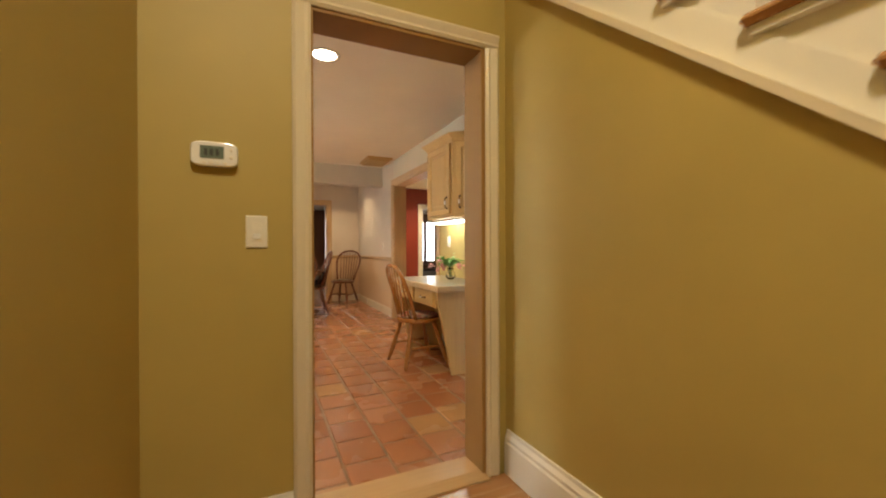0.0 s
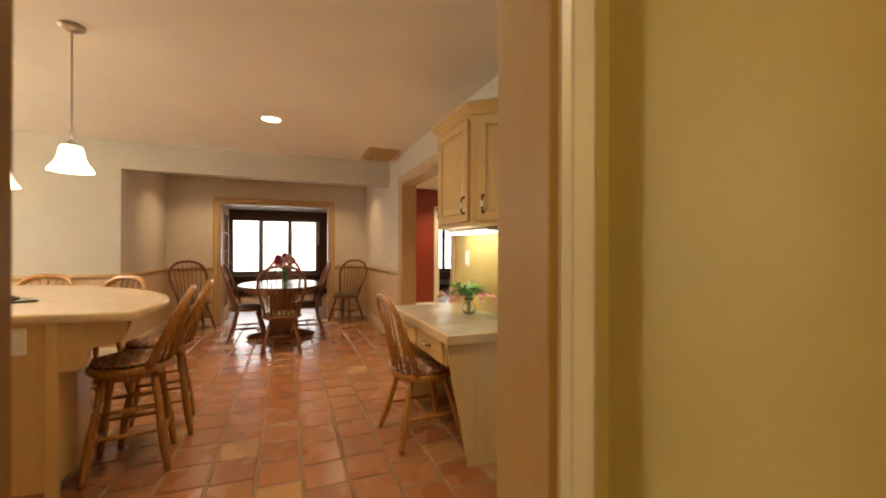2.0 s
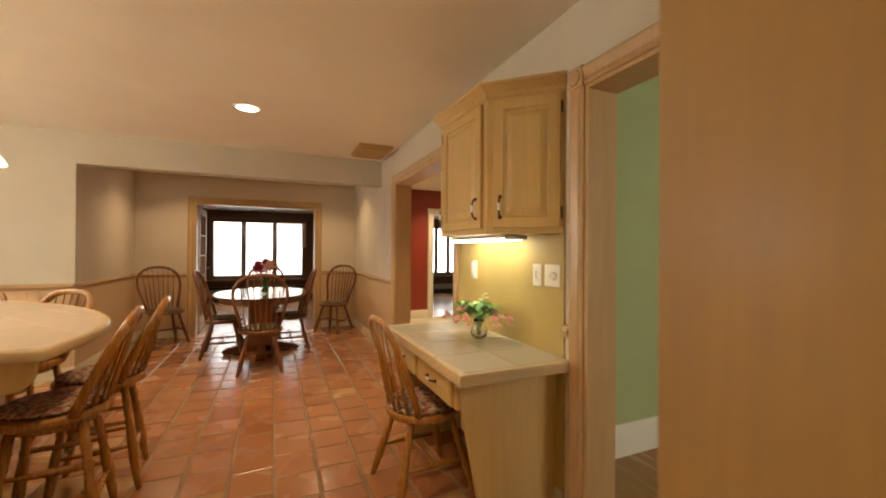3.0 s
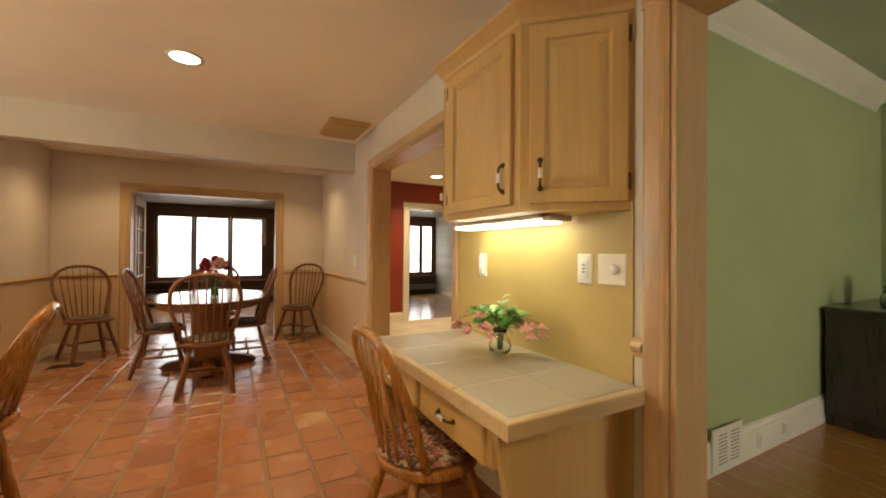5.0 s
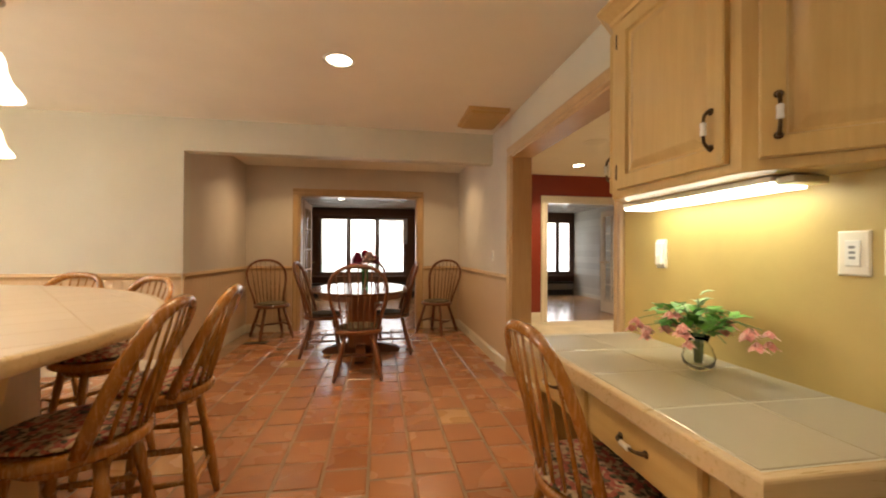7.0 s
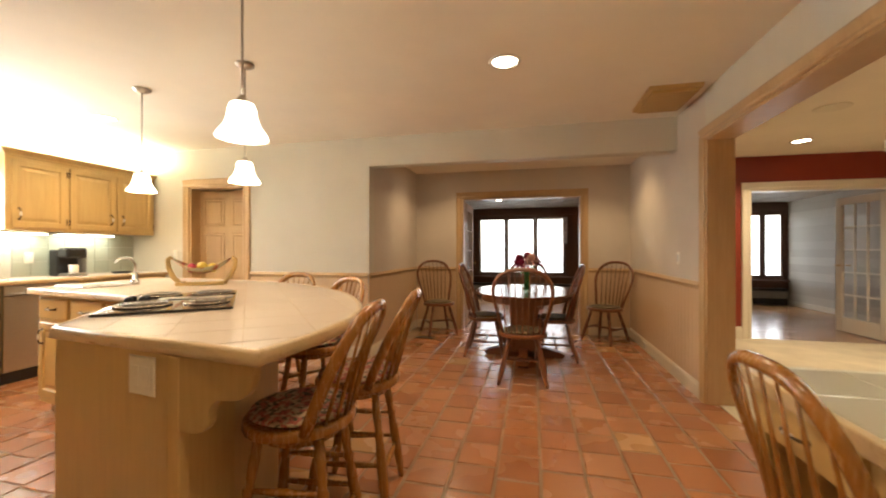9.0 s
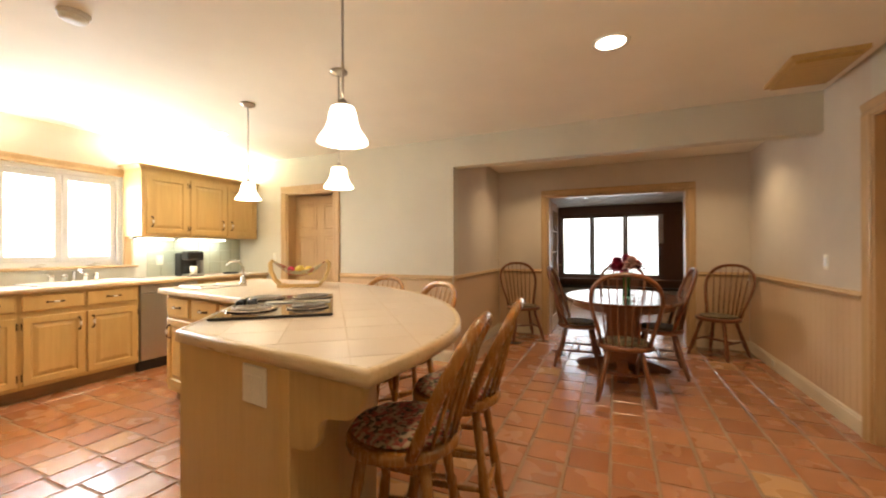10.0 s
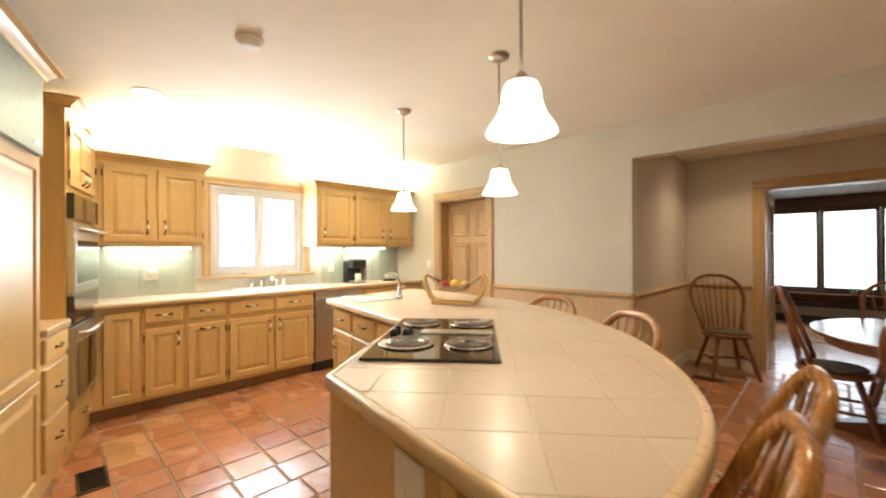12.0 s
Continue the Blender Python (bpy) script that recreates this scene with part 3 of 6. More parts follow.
# crown moulding of the green room
structure("crown_green", prism([(4.397, 2.50), (4.37, 2.547), (4.345, 2.57), (4.285, 2.63), (4.262, 2.656), (4.397, 2.656)], 2.71, 6.30, axis="x"), WHITE_TRIM, "white crown moulding", "trim")
structure("crown_green_east", prism([(6.465, 2.50), (6.438, 2.502), (6.435, 2.54), (6.39, 2.57), (6.37, 2.61), (6.32, 2.64), (6.31, 2.657), (6.465, 2.657)], -1.2, 4.26, axis="y"), WHITE_TRIM, "white crown moulding", "trim")


# wainscot boards and chair rails
def wainscot(name, axis, at, out, a0, a1):
    """Narrow beaded boards, each one a piece, below a chair rail."""
    base = thing("wainscot_" + name, "pinkish beige beadboard wainscot below a chair rail", "wainscot", kind="structure")
    n = max(1, round((a1 - a0) / 0.085))
    w = (a1 - a0) / n
    bm = bmesh.new()
    prism([(0.0, 0.0), (0.0, 0.006), (0.003, 0.008), (w - 0.004, 0.008), (w - 0.001, 0.005), (w - 0.001, 0.0)], 0.0, 0.90, bm=bm)
    me = sheet(bm, "board", WAINSCOT)
    for k in range(n):
        if axis == "x":
            m = Matrix.Translation((a0 + k * w, at, 0)) @ Matrix.Diagonal((1, out, 1, 1))
        else:
            m = Matrix.Translation((at, a0 + k * w, 0)) @ Matrix(((0, out, 0, 0), (1, 0, 0, 0), (0, 0, 1, 0), (0, 0, 0, 1)))
        part("board", me, None, base, "", m)


def chair_rail(name, axis, at, out, a0, a1):
    prof = [(0, 0), (0.012, 0.0), (0.014, 0.016), (0.024, 0.024), (0.03, 0.038), (0.022, 0.048), (0.016, 0.052), (0.014, 0.062), (0, 0.066)]
    bm = prism([(at + out * d, 0.885 + z) for d, z in prof], a0, a1, axis="x" if axis == "x" else "y")
    structure("chair_rail_" + name, bm, CASING_X if axis == "x" else CASING_Y, "stained wood chair rail", "trim")


RUNS = [("north", "x", 7.60, -1, -2.13, -0.60), ("alcove_west", "y", -0.592, 1, 7.60, 9.42), ("alcove_north_a", "x", 9.43, -1, -0.58, 0.045), ("alcove_north_b", "x", 9.43, -1, 1.975, 2.52), ("dining_east", "y", 2.53, -1, 7.062, 9.42), ("desk_stub", "y", 2.53, -1, 4.017, 4.056), ("desk_end", "y", 2.53, -1, 5.22, 5.234)]
for run in RUNS:
    if run[0] != "desk_end":
        chair_rail(*run)
for run in RUNS[:5]:
    wainscot(*run)


# ---- shared fittings ----
def pull_mesh():
    """A bronze bail with a porcelain middle, upright, 0.1 m long, standing off -y."""
    bm = bmesh.new()
    arc = [(0, 0.0, -0.052), (0, -0.011, -0.050), (0.0, -0.022, -0.038), (0.0, -0.025, -0.019), (0, -0.025, 0.019), (0.0, -0.022, 0.038), (0, -0.011, 0.050), (0, 0.0, 0.052)]
    tube(arc, 0.004, 7, bm, [0.008, 0.006, 0.005, 0.0045, 0.0045, 0.005, 0.006, 0.008])
    for z in (-0.052, 0.052):
        merge(bm, lathe([(0.0, 0.006), (0.009, 0.005), (0.011, 0.0), (0.011, -0.001)], 10), pose(0, 0, z, 90, 0, 0))
    merge(bm, turned((0, -0.025, -0.019), (0, -0.025, 0.019), [(0, 0.006), (0.1, 0.009), (0.5, 0.0075), (0.9, 0.009), (1, 0.006)], 10), None, 1)
    return sheet(bm, "pull", [BRONZE, PORCELAIN])


PULL = pull_mesh()
HINGE = sheet(turned((0, -0.006, -0.03), (0, -0.006, 0.03), [(0, 0.003), (0.06, 0.006), (0.94, 0.006), (1, 0.003)], 8), "hinge", BRONZE)


def front(name, w, h, parent, m, rings=RAISED, pull=None, mat=None, hinge=None):
    """A cabinet door or drawer front with its pull. pull: (x, z, lying)."""
    ob = part(name, relief_panel(w, h, rings), mat or MAPLE, parent, "", m)
    if pull:
        part("handle", PULL, None, ob, "bronze pull with a white porcelain grip", pose(pull[0], -0.021, pull[1], 0, 90 if pull[2] else 0, 0))
    if hinge:
        for z in (0.07, h - 0.07):
            part("hinge", HINGE, None, ob, "dark bronze hinge", pose(hinge * (w / 2 + 0.004), -0.01, z))
    return ob


def crown(points, z, bm, out=0.05):
    """Cornice along a run of plan points, its outside to the right of the way."""
    prof = [(0.0, 0.0), (0.008, 0.004), (0.012, 0.02), (0.03, 0.035), (0.045, 0.05), (out, 0.056), (out, 0.07), (0.0, 0.07)]
    ps = [Vector((*p, 0)) for p in points]
    rings = []
    for i, p in enumerate(ps):
        ds = []
        if i:
            ds.append((p - ps[i - 1]).normalized())
        if i < len(ps) - 1:
            ds.append((ps[i + 1] - p).normalized())
        ns = [Vector((d.y, -d.x, 0)) for d in ds]
        n = sum(ns, Vector()).normalized()
        n = n / max(0.4, n.dot(ns[0]))
        rings.append([bm.verts.new(p + n * a + Vector((0, 0, z + b))) for a, b in prof])
    k = len(prof)
    for a, c in zip(rings, rings[1:]):
        for j in range(k):
            bm.faces.new((a[j], a[(j + 1) % k], c[(j + 1) % k], c[j]))
    bm.faces.new(rings[0][::-1])
    bm.faces.new(rings[-1])
    bmesh.ops.recalc_face_normals(bm, faces=bm.faces[:])
    return bm


# ---- desk corner ----
def desk():
    t = thing("desk", "built-in pickled maple desk with a grey tiled top", "desk", pose(1.938, 4.0, 0.022))
    y1 = 1.19
    part("end_panel", prism([(0.04, 0.715), (0.588, 0.715), (0.588, -0.021), (0.185, -0.021)], 0.11, 0.14, axis="y"), MAPLE, t, "tapered maple end panel")
    part("end_panel", prism([(0.04, 0.715), (0.588, 0.715), (0.588, -0.021), (0.185, -0.021)], y1 - 0.05, y1 - 0.02, axis="y"), MAPLE, t)
    part("apron", boxes(((0.05, 0.14, 0.56), (0.07, y1 - 0.05, 0.715)), bev=0.002), MAPLE, t)
    part("back_panel", boxes(((0.575, 0.14, 0.10), (0.592, y1 - 0.05, 0.715))), MAPLE, t)
    for y, w in ((0.385, 0.44), (0.88, 0.46)):
        front("drawer", w, 0.135, t, facing(0.05, y, 0.57, -90), SLAB, (0, 0.068, True), MAPLE_X)
    top = part("worktop", boxes(((0.01, 0.01, 0.715), (0.584, y1, 0.7613)), bev=0.002), GROUT_GREY, t, "grey tiled desk top")
    rim = bmesh.new()
    prism([(0, 0), (0.584, 0), (0.584, 0.03), (0.03, 0.03), (0.03, y1), (0, y1)], 0.712, 0.765, 0.006, rim)
    part("edge", rim, EDGE_X, t, "rounded maple edge strip")
    tile = sheet(prism([(0, 0), (0.272, 0), (0.272, 0.272), (0, 0.272)], 0, 0.011, 0.002, seg=1), "tile", GREY_TILE)
    for i in range(2):
        for j in range(4):
            part("tile", tile, None, top, "", pose(0.033 + i * 0.276, 0.035 + j * 0.281, 0.7525))


desk()


def wall_cabinet_desk():
    t = thing("wall_cabinet", "angled pickled maple wall cabinet with raised-panel doors", "cabinet", pose(2.53, 4.06, 1.39))
    plan = [(0.0, 0.0), (-0.285, 0.27), (-0.30, 0.83), (-0.02, 1.07), (0.0, 1.07)]
    part("body", prism(plan, 0.0, 0.72, 0.004), MAPLE, t)
    part("cornice", crown(plan[::-1], 0.70, bmesh.new(), 0.055), MAPLE_X, t, "moulded maple cornice")
    front("door", 0.335, 0.655, t, facing(-0.137, 0.130, 0.03, -43.5), pull=(-0.13, 0.105, False), hinge=1)
    front("door", 0.47, 0.655, t, facing(-0.2922, 0.54, 0.03, -88.5), pull=(0.195, 0.105, False), hinge=-1)
    front("door", 0.31, 0.655, t, facing(-0.16, 0.95, 0.03, -139.4), pull=(0.115, 0.105, False))
    return t


wall_cabinet_desk()


def under_light(name, lo, hi, towards, power):
    t = thing("under_cabinet_light", "lit fluorescent strip light under a wall cabinet", "light fixture", pose(*lo), "under-cabinet lights")
    d = [b - a for a, b in zip(lo, hi)]
    part("housing", boxes(((0, 0, 0.012), (d[0], d[1], d[2])), bev=0.003), PLATE, t)
    part("lens", boxes(((0.004, 0.004, 0.0), (d[0] - 0.004, d[1] - 0.004, 0.012)), bev=0.003), TUBE_GLOW, t, "glowing ribbed lens")
    part("end_cap", boxes(((0.01, -0.055, 0.004), (d[0] - 0.01, -0.001, d[2] - 0.004)), bev=0.004), NICKEL, t, "grey metal end cap with the cord inlet")
    c = [(a + b) / 2 for a, b in zip(lo, hi)]
    area("under_cabinet_lamp", (c[0], c[1], lo[2] - 0.006), (c[0], c[1], 0), min(d[0], d[1]) * 0.8, power, TUBE, max(d[0], d[1]) * 0.9).rotation_euler.z += 0 if d[1] > d[0] else radians(90)


under_light("desk", (2.35, 4.34, 1.358), (2.48, 5.00, 1.388), None, 0.48)


def plate(name, label, m, w, h, kind):
    """A wall plate, flat on the wall, facing -y when m has no turn."""
    t = thing(name, label, "wall plate", m)
    part("cover", relief_panel(w, h, [(0, 0), (0, 0.003), (0.004, 0.006), (0.01, 0.006)]), PLATE, t)
    if kind == "rocker":
        part("switch", boxes(((-0.017, -0.011, h / 2 - 0.033), (0.017, -0.006, h / 2 + 0.033)), bev=0.002), PORCELAIN, t)
    elif kind == "outlet":
        o = part("socket", boxes(((-0.017, -0.009, h / 2 - 0.034), (0.017, -0.006, h / 2 + 0.034)), bev=0.003), PORCELAIN, t)
        part("slot", boxes(*[((x - 0.0015, -0.0102, h / 2 + z - 0.006), (x + 0.0015, -0.0088, h / 2 + z + 0.006)) for x in (-0.007, 0.007) for z in (-0.018, 0.018)]), BLACK, o)
    elif kind == "double":
        for x in (-0.026, 0.026):
            part("switch", boxes(((x - 0.017, -0.009, h / 2 - 0.033), (x + 0.017, -0.006, h / 2 + 0.033)), bev=0.002), PLATE, t)
    elif kind == "dial":
        part("knob", lathe([(0.018, 0), (0.02, 0.008), (0.014, 0.02), (0.0, 0.021)], 16), PORCELAIN, t, "", pose(0.02, -0.006, h / 2, 90, 0, 0))
    elif kind == "keypad":
        b = part("insert", boxes(((-0.017, -0.010, h / 2 - 0.034), (0.017, -0.0062, h / 2 + 0.034)), bev=0.003), PORCELAIN, t, "white raised insert")
        part("mark", boxes(*[((-0.007, -0.0108, h / 2 + z - 0.0035), (0.007, -0.0098, h / 2 + z + 0.0035)) for z in (-0.012, 0.002, 0.016)]), GREY, b, "small dark marks")
    elif kind == "slide":
        part("insert", boxes(((-0.017, -0.008, h / 2 - 0.034), (0.017, -0.0062, h / 2 + 0.034)), bev=0.002), PLATE, t)
        part("slider", boxes(((-0.012, -0.013, h / 2 - 0.026), (0.012, -0.0082, h / 2 - 0.006)), bev=0.003), PORCELAIN, t, "small white slider")
    elif kind == "bell":
        part("body", boxes(((-0.021, -0.022, 0.012), (0.021, -0.006, h - 0.012)), bev=0.008, seg_n=3), PORCELAIN, t, "rounded white body")
        part("button", lathe([(0.008, 0), (0.008, 0.003), (0.005, 0.005), (0.0, 0.005)], 12), PLATE, t, "", pose(0, -0.0218, h / 2 - 0.01, 90, 0, 0))
    return t


plate("light_switch", "ivory rocker switch on the tan hall wall", facing(0.622, 2.64, 1.105, 0), 0.07, 0.115, "slide")
plate("keypad_switch", "ivory keypad plate above the desk", facing(2.522, 4.266, 1.117, -90), 0.072, 0.118, "keypad")
plate("dimmer_switch", "ivory plate with a round dimmer knob above the desk", facing(2.522, 4.142, 1.122, -90), 0.122, 0.114, "dial")
plate("telephone_jack", "slim ivory plate on the ochre wall", facing(2.522, 4.971, 1.108, -90), 0.06, 0.125, "bell")
plate("light_switch", "white switch on the greige dining wall", facing(2.53, 7.57, 1.075, -90), 0.07, 0.115, "rocker")
plate("light_switch", "ivory switch beside the pantry casing", facing(-3.24, 7.60, 1.09, 0), 0.07, 0.115, "rocker")


def thermostat():
    t = thing("thermostat", "white digital thermostat on the tan hall wall", "thermostat", facing(0.495, 2.64, 1.380, 0))
    oval = [(math.copysign(abs(math.cos(a)) ** 0.42, math.cos(a)) * 0.070, 0.042 + math.copysign(abs(math.sin(a)) ** 0.42, math.sin(a)) * 0.042) for a in (2 * math.pi * k / 40 for k in range(40))]
    part("case", prism(oval, -0.030, 0.0, 0.006, None, 3, axis="y"), PORCELAIN, t, "white case with rounded corners")
    part("screen", boxes(((-0.042, -0.0315, 0.026), (0.028, -0.0295, 0.068))), SCREEN, t, "grey liquid crystal screen")
    part("digits", boxes(*[((x, -0.0325, 0.035), (x + 0.010, -0.0312, 0.058)) for x in (-0.03, -0.014, 0.004)]), LCD_DARK, t)
    for z in (0.032, 0.058):
        part("button", lathe([(0.006, 0), (0.006, 0.003), (0.004, 0.005)], 10), PLATE, t, "", pose(0.05, -0.029, z, 90, 0, 0))
    for x in (-0.03, -0.01, 0.01, 0.03):
        part("button", boxes(((x - 0.006, -0.0315, 0.008), (x + 0.006, -0.029, 0.016)), bev=0.001), PLATE, t)


thermostat()


# ---- chairs ----
LEG = [(0, 0.014), (0.08, 0.018), (0.3, 0.024), (0.5, 0.022), (0.62, 0.017), (0.66, 0.022), (0.70, 0.016), (0.8, 0.020), (1, 0.018)]


def windsor(name, label, category, wood_mat, seat_z, back_h, group, m, width=0.43, spindles=7, flare=0.08, swivel=False, lean=0.26, base_w=0.80, bar=0.0145):
    """A bow-back chair at the origin, facing +y."""
    t = thing(name, label, category, m, group)
    r = width / 2
    out = []
    for k in range(28):
        a = 2 * math.pi * k / 28
        x, y = math.cos(a) * r, math.sin(a) * r * 0.95
        if y > 0:
            x *= 1 + 0.06 * math.sin(a)
        out.append((x, y))
    seat = bmesh.new()
    prism(out, seat_z - 0.042, seat_z, 0.014, seat, 3)
    for f in seat.faces:
        f.smooth = len(f.verts) == 4
    part("seat", seat, wood_mat, t)
    low = seat_z - 0.03 - (0.04 if swivel else 0)
    if swivel:
        part("swivel_plate", lathe([(0.12, -0.09), (0.15, -0.08), (0.15, -0.055), (0.10, -0.045)], 20), wood_mat, t, "", pose(0, 0, seat_z))
        low = seat_z - 0.06
    splay = 0.30 if not swivel else 0.20
    tops, feet = {}, {}
    for sx in (-1, 1):
        for sy in (-1, 1):
            tops[sx, sy] = Vector((sx * r * 0.52, sy * r * 0.52, low))
            feet[sx, sy] = Vector((sx * (r * 0.52 + splay * 0.32), sy * (r * 0.52 + splay * 0.36), 0))
            part("leg", turned(feet[sx, sy], tops[sx, sy], LEG), wood_mat, t)
    BAR = [(0, 0.009), (0.3, 0.012), (0.5, 0.015), (0.7, 0.012), (1, 0.009)]

    def on(sx, sy, s):
        return feet[sx, sy].lerp(tops[sx, sy], s)

    if swivel:
        for s, pairs in ((0.30, ((-1, 1), (1, 1))), (0.36, ((-1, -1), (1, -1)))):
            part("stretcher", turned(on(*pairs[0], s), on(*pairs[1], s), BAR, 8), wood_mat, t)
        for s in (0.42, 0.66):
            for sx in (-1, 1):
                part("stretcher", turned(on(sx, -1, s), on(sx, 1, s), BAR, 8), wood_mat, t)
    else:
        for sx in (-1, 1):
            part("stretcher", turned(on(sx, -1, 0.42), on(sx, 1, 0.42), BAR, 8), wood_mat, t)
        part("stretcher", turned(on(-1, -1, 0.42).lerp(on(-1, 1, 0.42), 0.5), on(1, -1, 0.42).lerp(on(1, 1, 0.42), 0.5), BAR, 8), wood_mat, t)
    # the bow: rises from the back corners of the seat and leans back

    def bow(s):
        a = math.pi * s
        c = math.copysign(abs(math.cos(a)) ** 0.62, math.cos(a))
        h = math.sin(a) ** 0.72 * back_h
        x = c * r * (base_w + flare * math.sin(2 * a if a < math.pi / 2 else 2 * math.pi - 2 * a) + 0.18 * math.sin(a))
        y = -r * 0.45 - abs(math.sin(a)) * r * 0.22 - lean * h
        return Vector((x, y, seat_z - 0.01 + h))

    part("backrest", tube([bow(k / 32) for k in range(33)], bar, 8, None, None, 1.35), wood_mat, t, "steam-bent bow")
    for k in range(spindles):
        u = (k + 0.5) / spindles * 2 - 1
        foot = Vector((u * r * 0.72, -r * (0.86 - 0.28 * u * u), seat_z - 0.01))
        xt = u * r * (base_w + 0.04 + flare * 0.4)
        best = min((bow(q / 200) for q in range(20, 181)), key=lambda p: abs(p.x - xt))
        part("spindle", turned(foot, best, [(0, 0.006), (0.25, 0.0085), (0.6, 0.006), (1, 0.0045)], 6), wood_mat, t)
    return t


def pad(label, mat, m, r=0.19, h=0.028):
    prof = [(0.0, 0.0), (r * 0.9, 0.0), (r, h * 0.35), (r * 0.97, h * 0.7), (r * 0.8, h), (r * 0.3, h * 0.95), (0.0, h * 0.86)]
    return solid("seat_cushion", lathe(prof, 24), mat, label, "cushion", "chair cushions", "", m)


def turned_pose(x, y, look_x, look_y, z=0.0):
    """On the floor at x, y, facing the point looked at."""
    return pose(x, y, z, 0, 0, math.degrees(math.atan2(look_y - y, look_x - x)) - 90)


STOOLS = [(0.34, 4.86, -0.7, 4.72), (0.36, 5.31, -0.7, 5.15), (-0.22, 5.86, -0.8, 5.0), (-0.80, 6.20, -1.1, 5.0)]
stool = windsor("bar_stool", "golden oak bow-back swivel bar stool at the island", "bar stool", GOLD_OAK, 0.60, 0.41, "bar stools at the island", turned_pose(*STOOLS[0]), 0.43, 7, flare=0.14, swivel=True, lean=0.36, base_w=0.90, bar=0.017)
for s in STOOLS[1:]:
    copy_thing(stool, turned_pose(*s))
for s in STOOLS:
    pad("dark rose-print round cushion on a bar stool", FLORAL, turned_pose(*s, 0.60))

DESK_CHAIR = (2.005, 4.62, 3.0, 4.69)
windsor("desk_chair", "golden oak bow-back chair pushed in at the desk", "chair", GOLD_OAK, 0.45, 0.50, "", turned_pose(*DESK_CHAIR), 0.43, 7)
pad("rose-print round cushion on the desk chair", FLORAL, turned_pose(*DESK_CHAIR, 0.45), 0.2)

CHAIRS = [(1.11, 7.26, 1.1, 9.0), (0.67, 8.08, 2.0, 8.08), (1.44, 8.10, 0.0, 8.10), (1.12, 9.0, 1.1, 7.0), (-0.14, 9.06, 0.55, 7.9), (2.13, 9.06, 1.35, 8.1)]
dining = windsor("dining_chair", "dark cherry bow-back dining chair on the tiled floor", "chair", DARK_OAK, 0.45, 0.60, "dining chairs", turned_pose(*CHAIRS[0]), 0.45, 7, flare=0.42)
for c in CHAIRS[1:]:
    copy_thing(dining, turned_pose(*c))
for c in CHAIRS:
    pad("dark woven round cushion on a dining chair", PLAID, turned_pose(*c, 0.45), 0.19, 0.022)


def dining_table():
    t = thing("dining_table", "oval dark cherry pedestal dining table", "table", pose(1.10, 8.1, 0))
    top = [(0.56 * math.cos(a), 0.74 * math.sin(a)) for a in (2 * math.pi * k / 56 for k in range(56))]
    part("tabletop", prism(top, 0.725, 0.75, 0.009, None, 3), DARK_TOP, t, "polished oval top")
    part("apron", prism([(x * 0.86, y * 0.86) for x, y in top], 0.655, 0.7245), DARK_OAK, t)
    part("pedestal", boxes(((-0.15, -0.17, 0.07), (0.15, 0.17, 0.66)), bev=0.02), DARK_OAK, t)
    for s in (-1, 1):
        part("foot", prism([(0.0, 0.0), (s * 0.42, 0.0), (s * 0.45, 0.03), (s * 0.40, 0.06), (s * 0.16, 0.12), (s * 0.10, 0.30), (0.0, 0.30)], -0.05, 0.05, axis="y"), DARK_OAK, t)
        part("foot", prism([(0.0, 0.0), (s * 0.50, 0.0), (s * 0.53, 0.03), (s * 0.48, 0.06), (s * 0.18, 0.12), (s * 0.10, 0.30), (0.0, 0.30)], -0.05, 0.05, axis="x"), DARK_OAK, t)


dining_table()


# ---- island ----
def arc_points(pts, n=6):
    """A smooth run through pts."""
    out = []
    ps = [pts[0]] + pts + [pts[-1]]
    for i in range(1, len(ps) - 2):
        p0, p1, p2, p3 = (Vector(p) for p in ps[i - 1 : i + 3])
        for k in range(n):
            s = k / n
            out.append(tuple(0.5 * ((2 * p1) + (p2 - p0) * s + (2 * p0 - 5 * p1 + 4 * p2 - p3) * s * s + (3 * p1 - p0 - 3 * p2 + p3) * s ** 3)))
    out.append(tuple(pts[-1]))
    return out


CURVE = arc_points([(0.467, 4.443), (0.495, 4.77), (0.45, 5.13), (0.26, 5.54), (-0.06, 5.95), (-0.56, 6.33), (-1.12, 6.58), (-1.9, 6.72), (-2.55, 6.70)])
ISLE = [(-0.525, 4.585)] + CURVE + [(-2.42, 5.62), (-1.13, 5.40)]


def inset_outline(pts, d):
    n, out = len(pts), []
    for i in range(n):
        a, b, c = Vector(pts[i - 1]), Vector(pts[i]), Vector(pts[(i + 1) % n])
        u, v = (b - a).normalized(), (c - b).normalized()
        nn = Vector((-u.y, u.x)) + Vector((-v.y, v.x))
        nn.normalize()
        out.append(tuple(b + nn * d / max(0.5, nn.dot(Vector((-u.y, u.x))))))
    return out


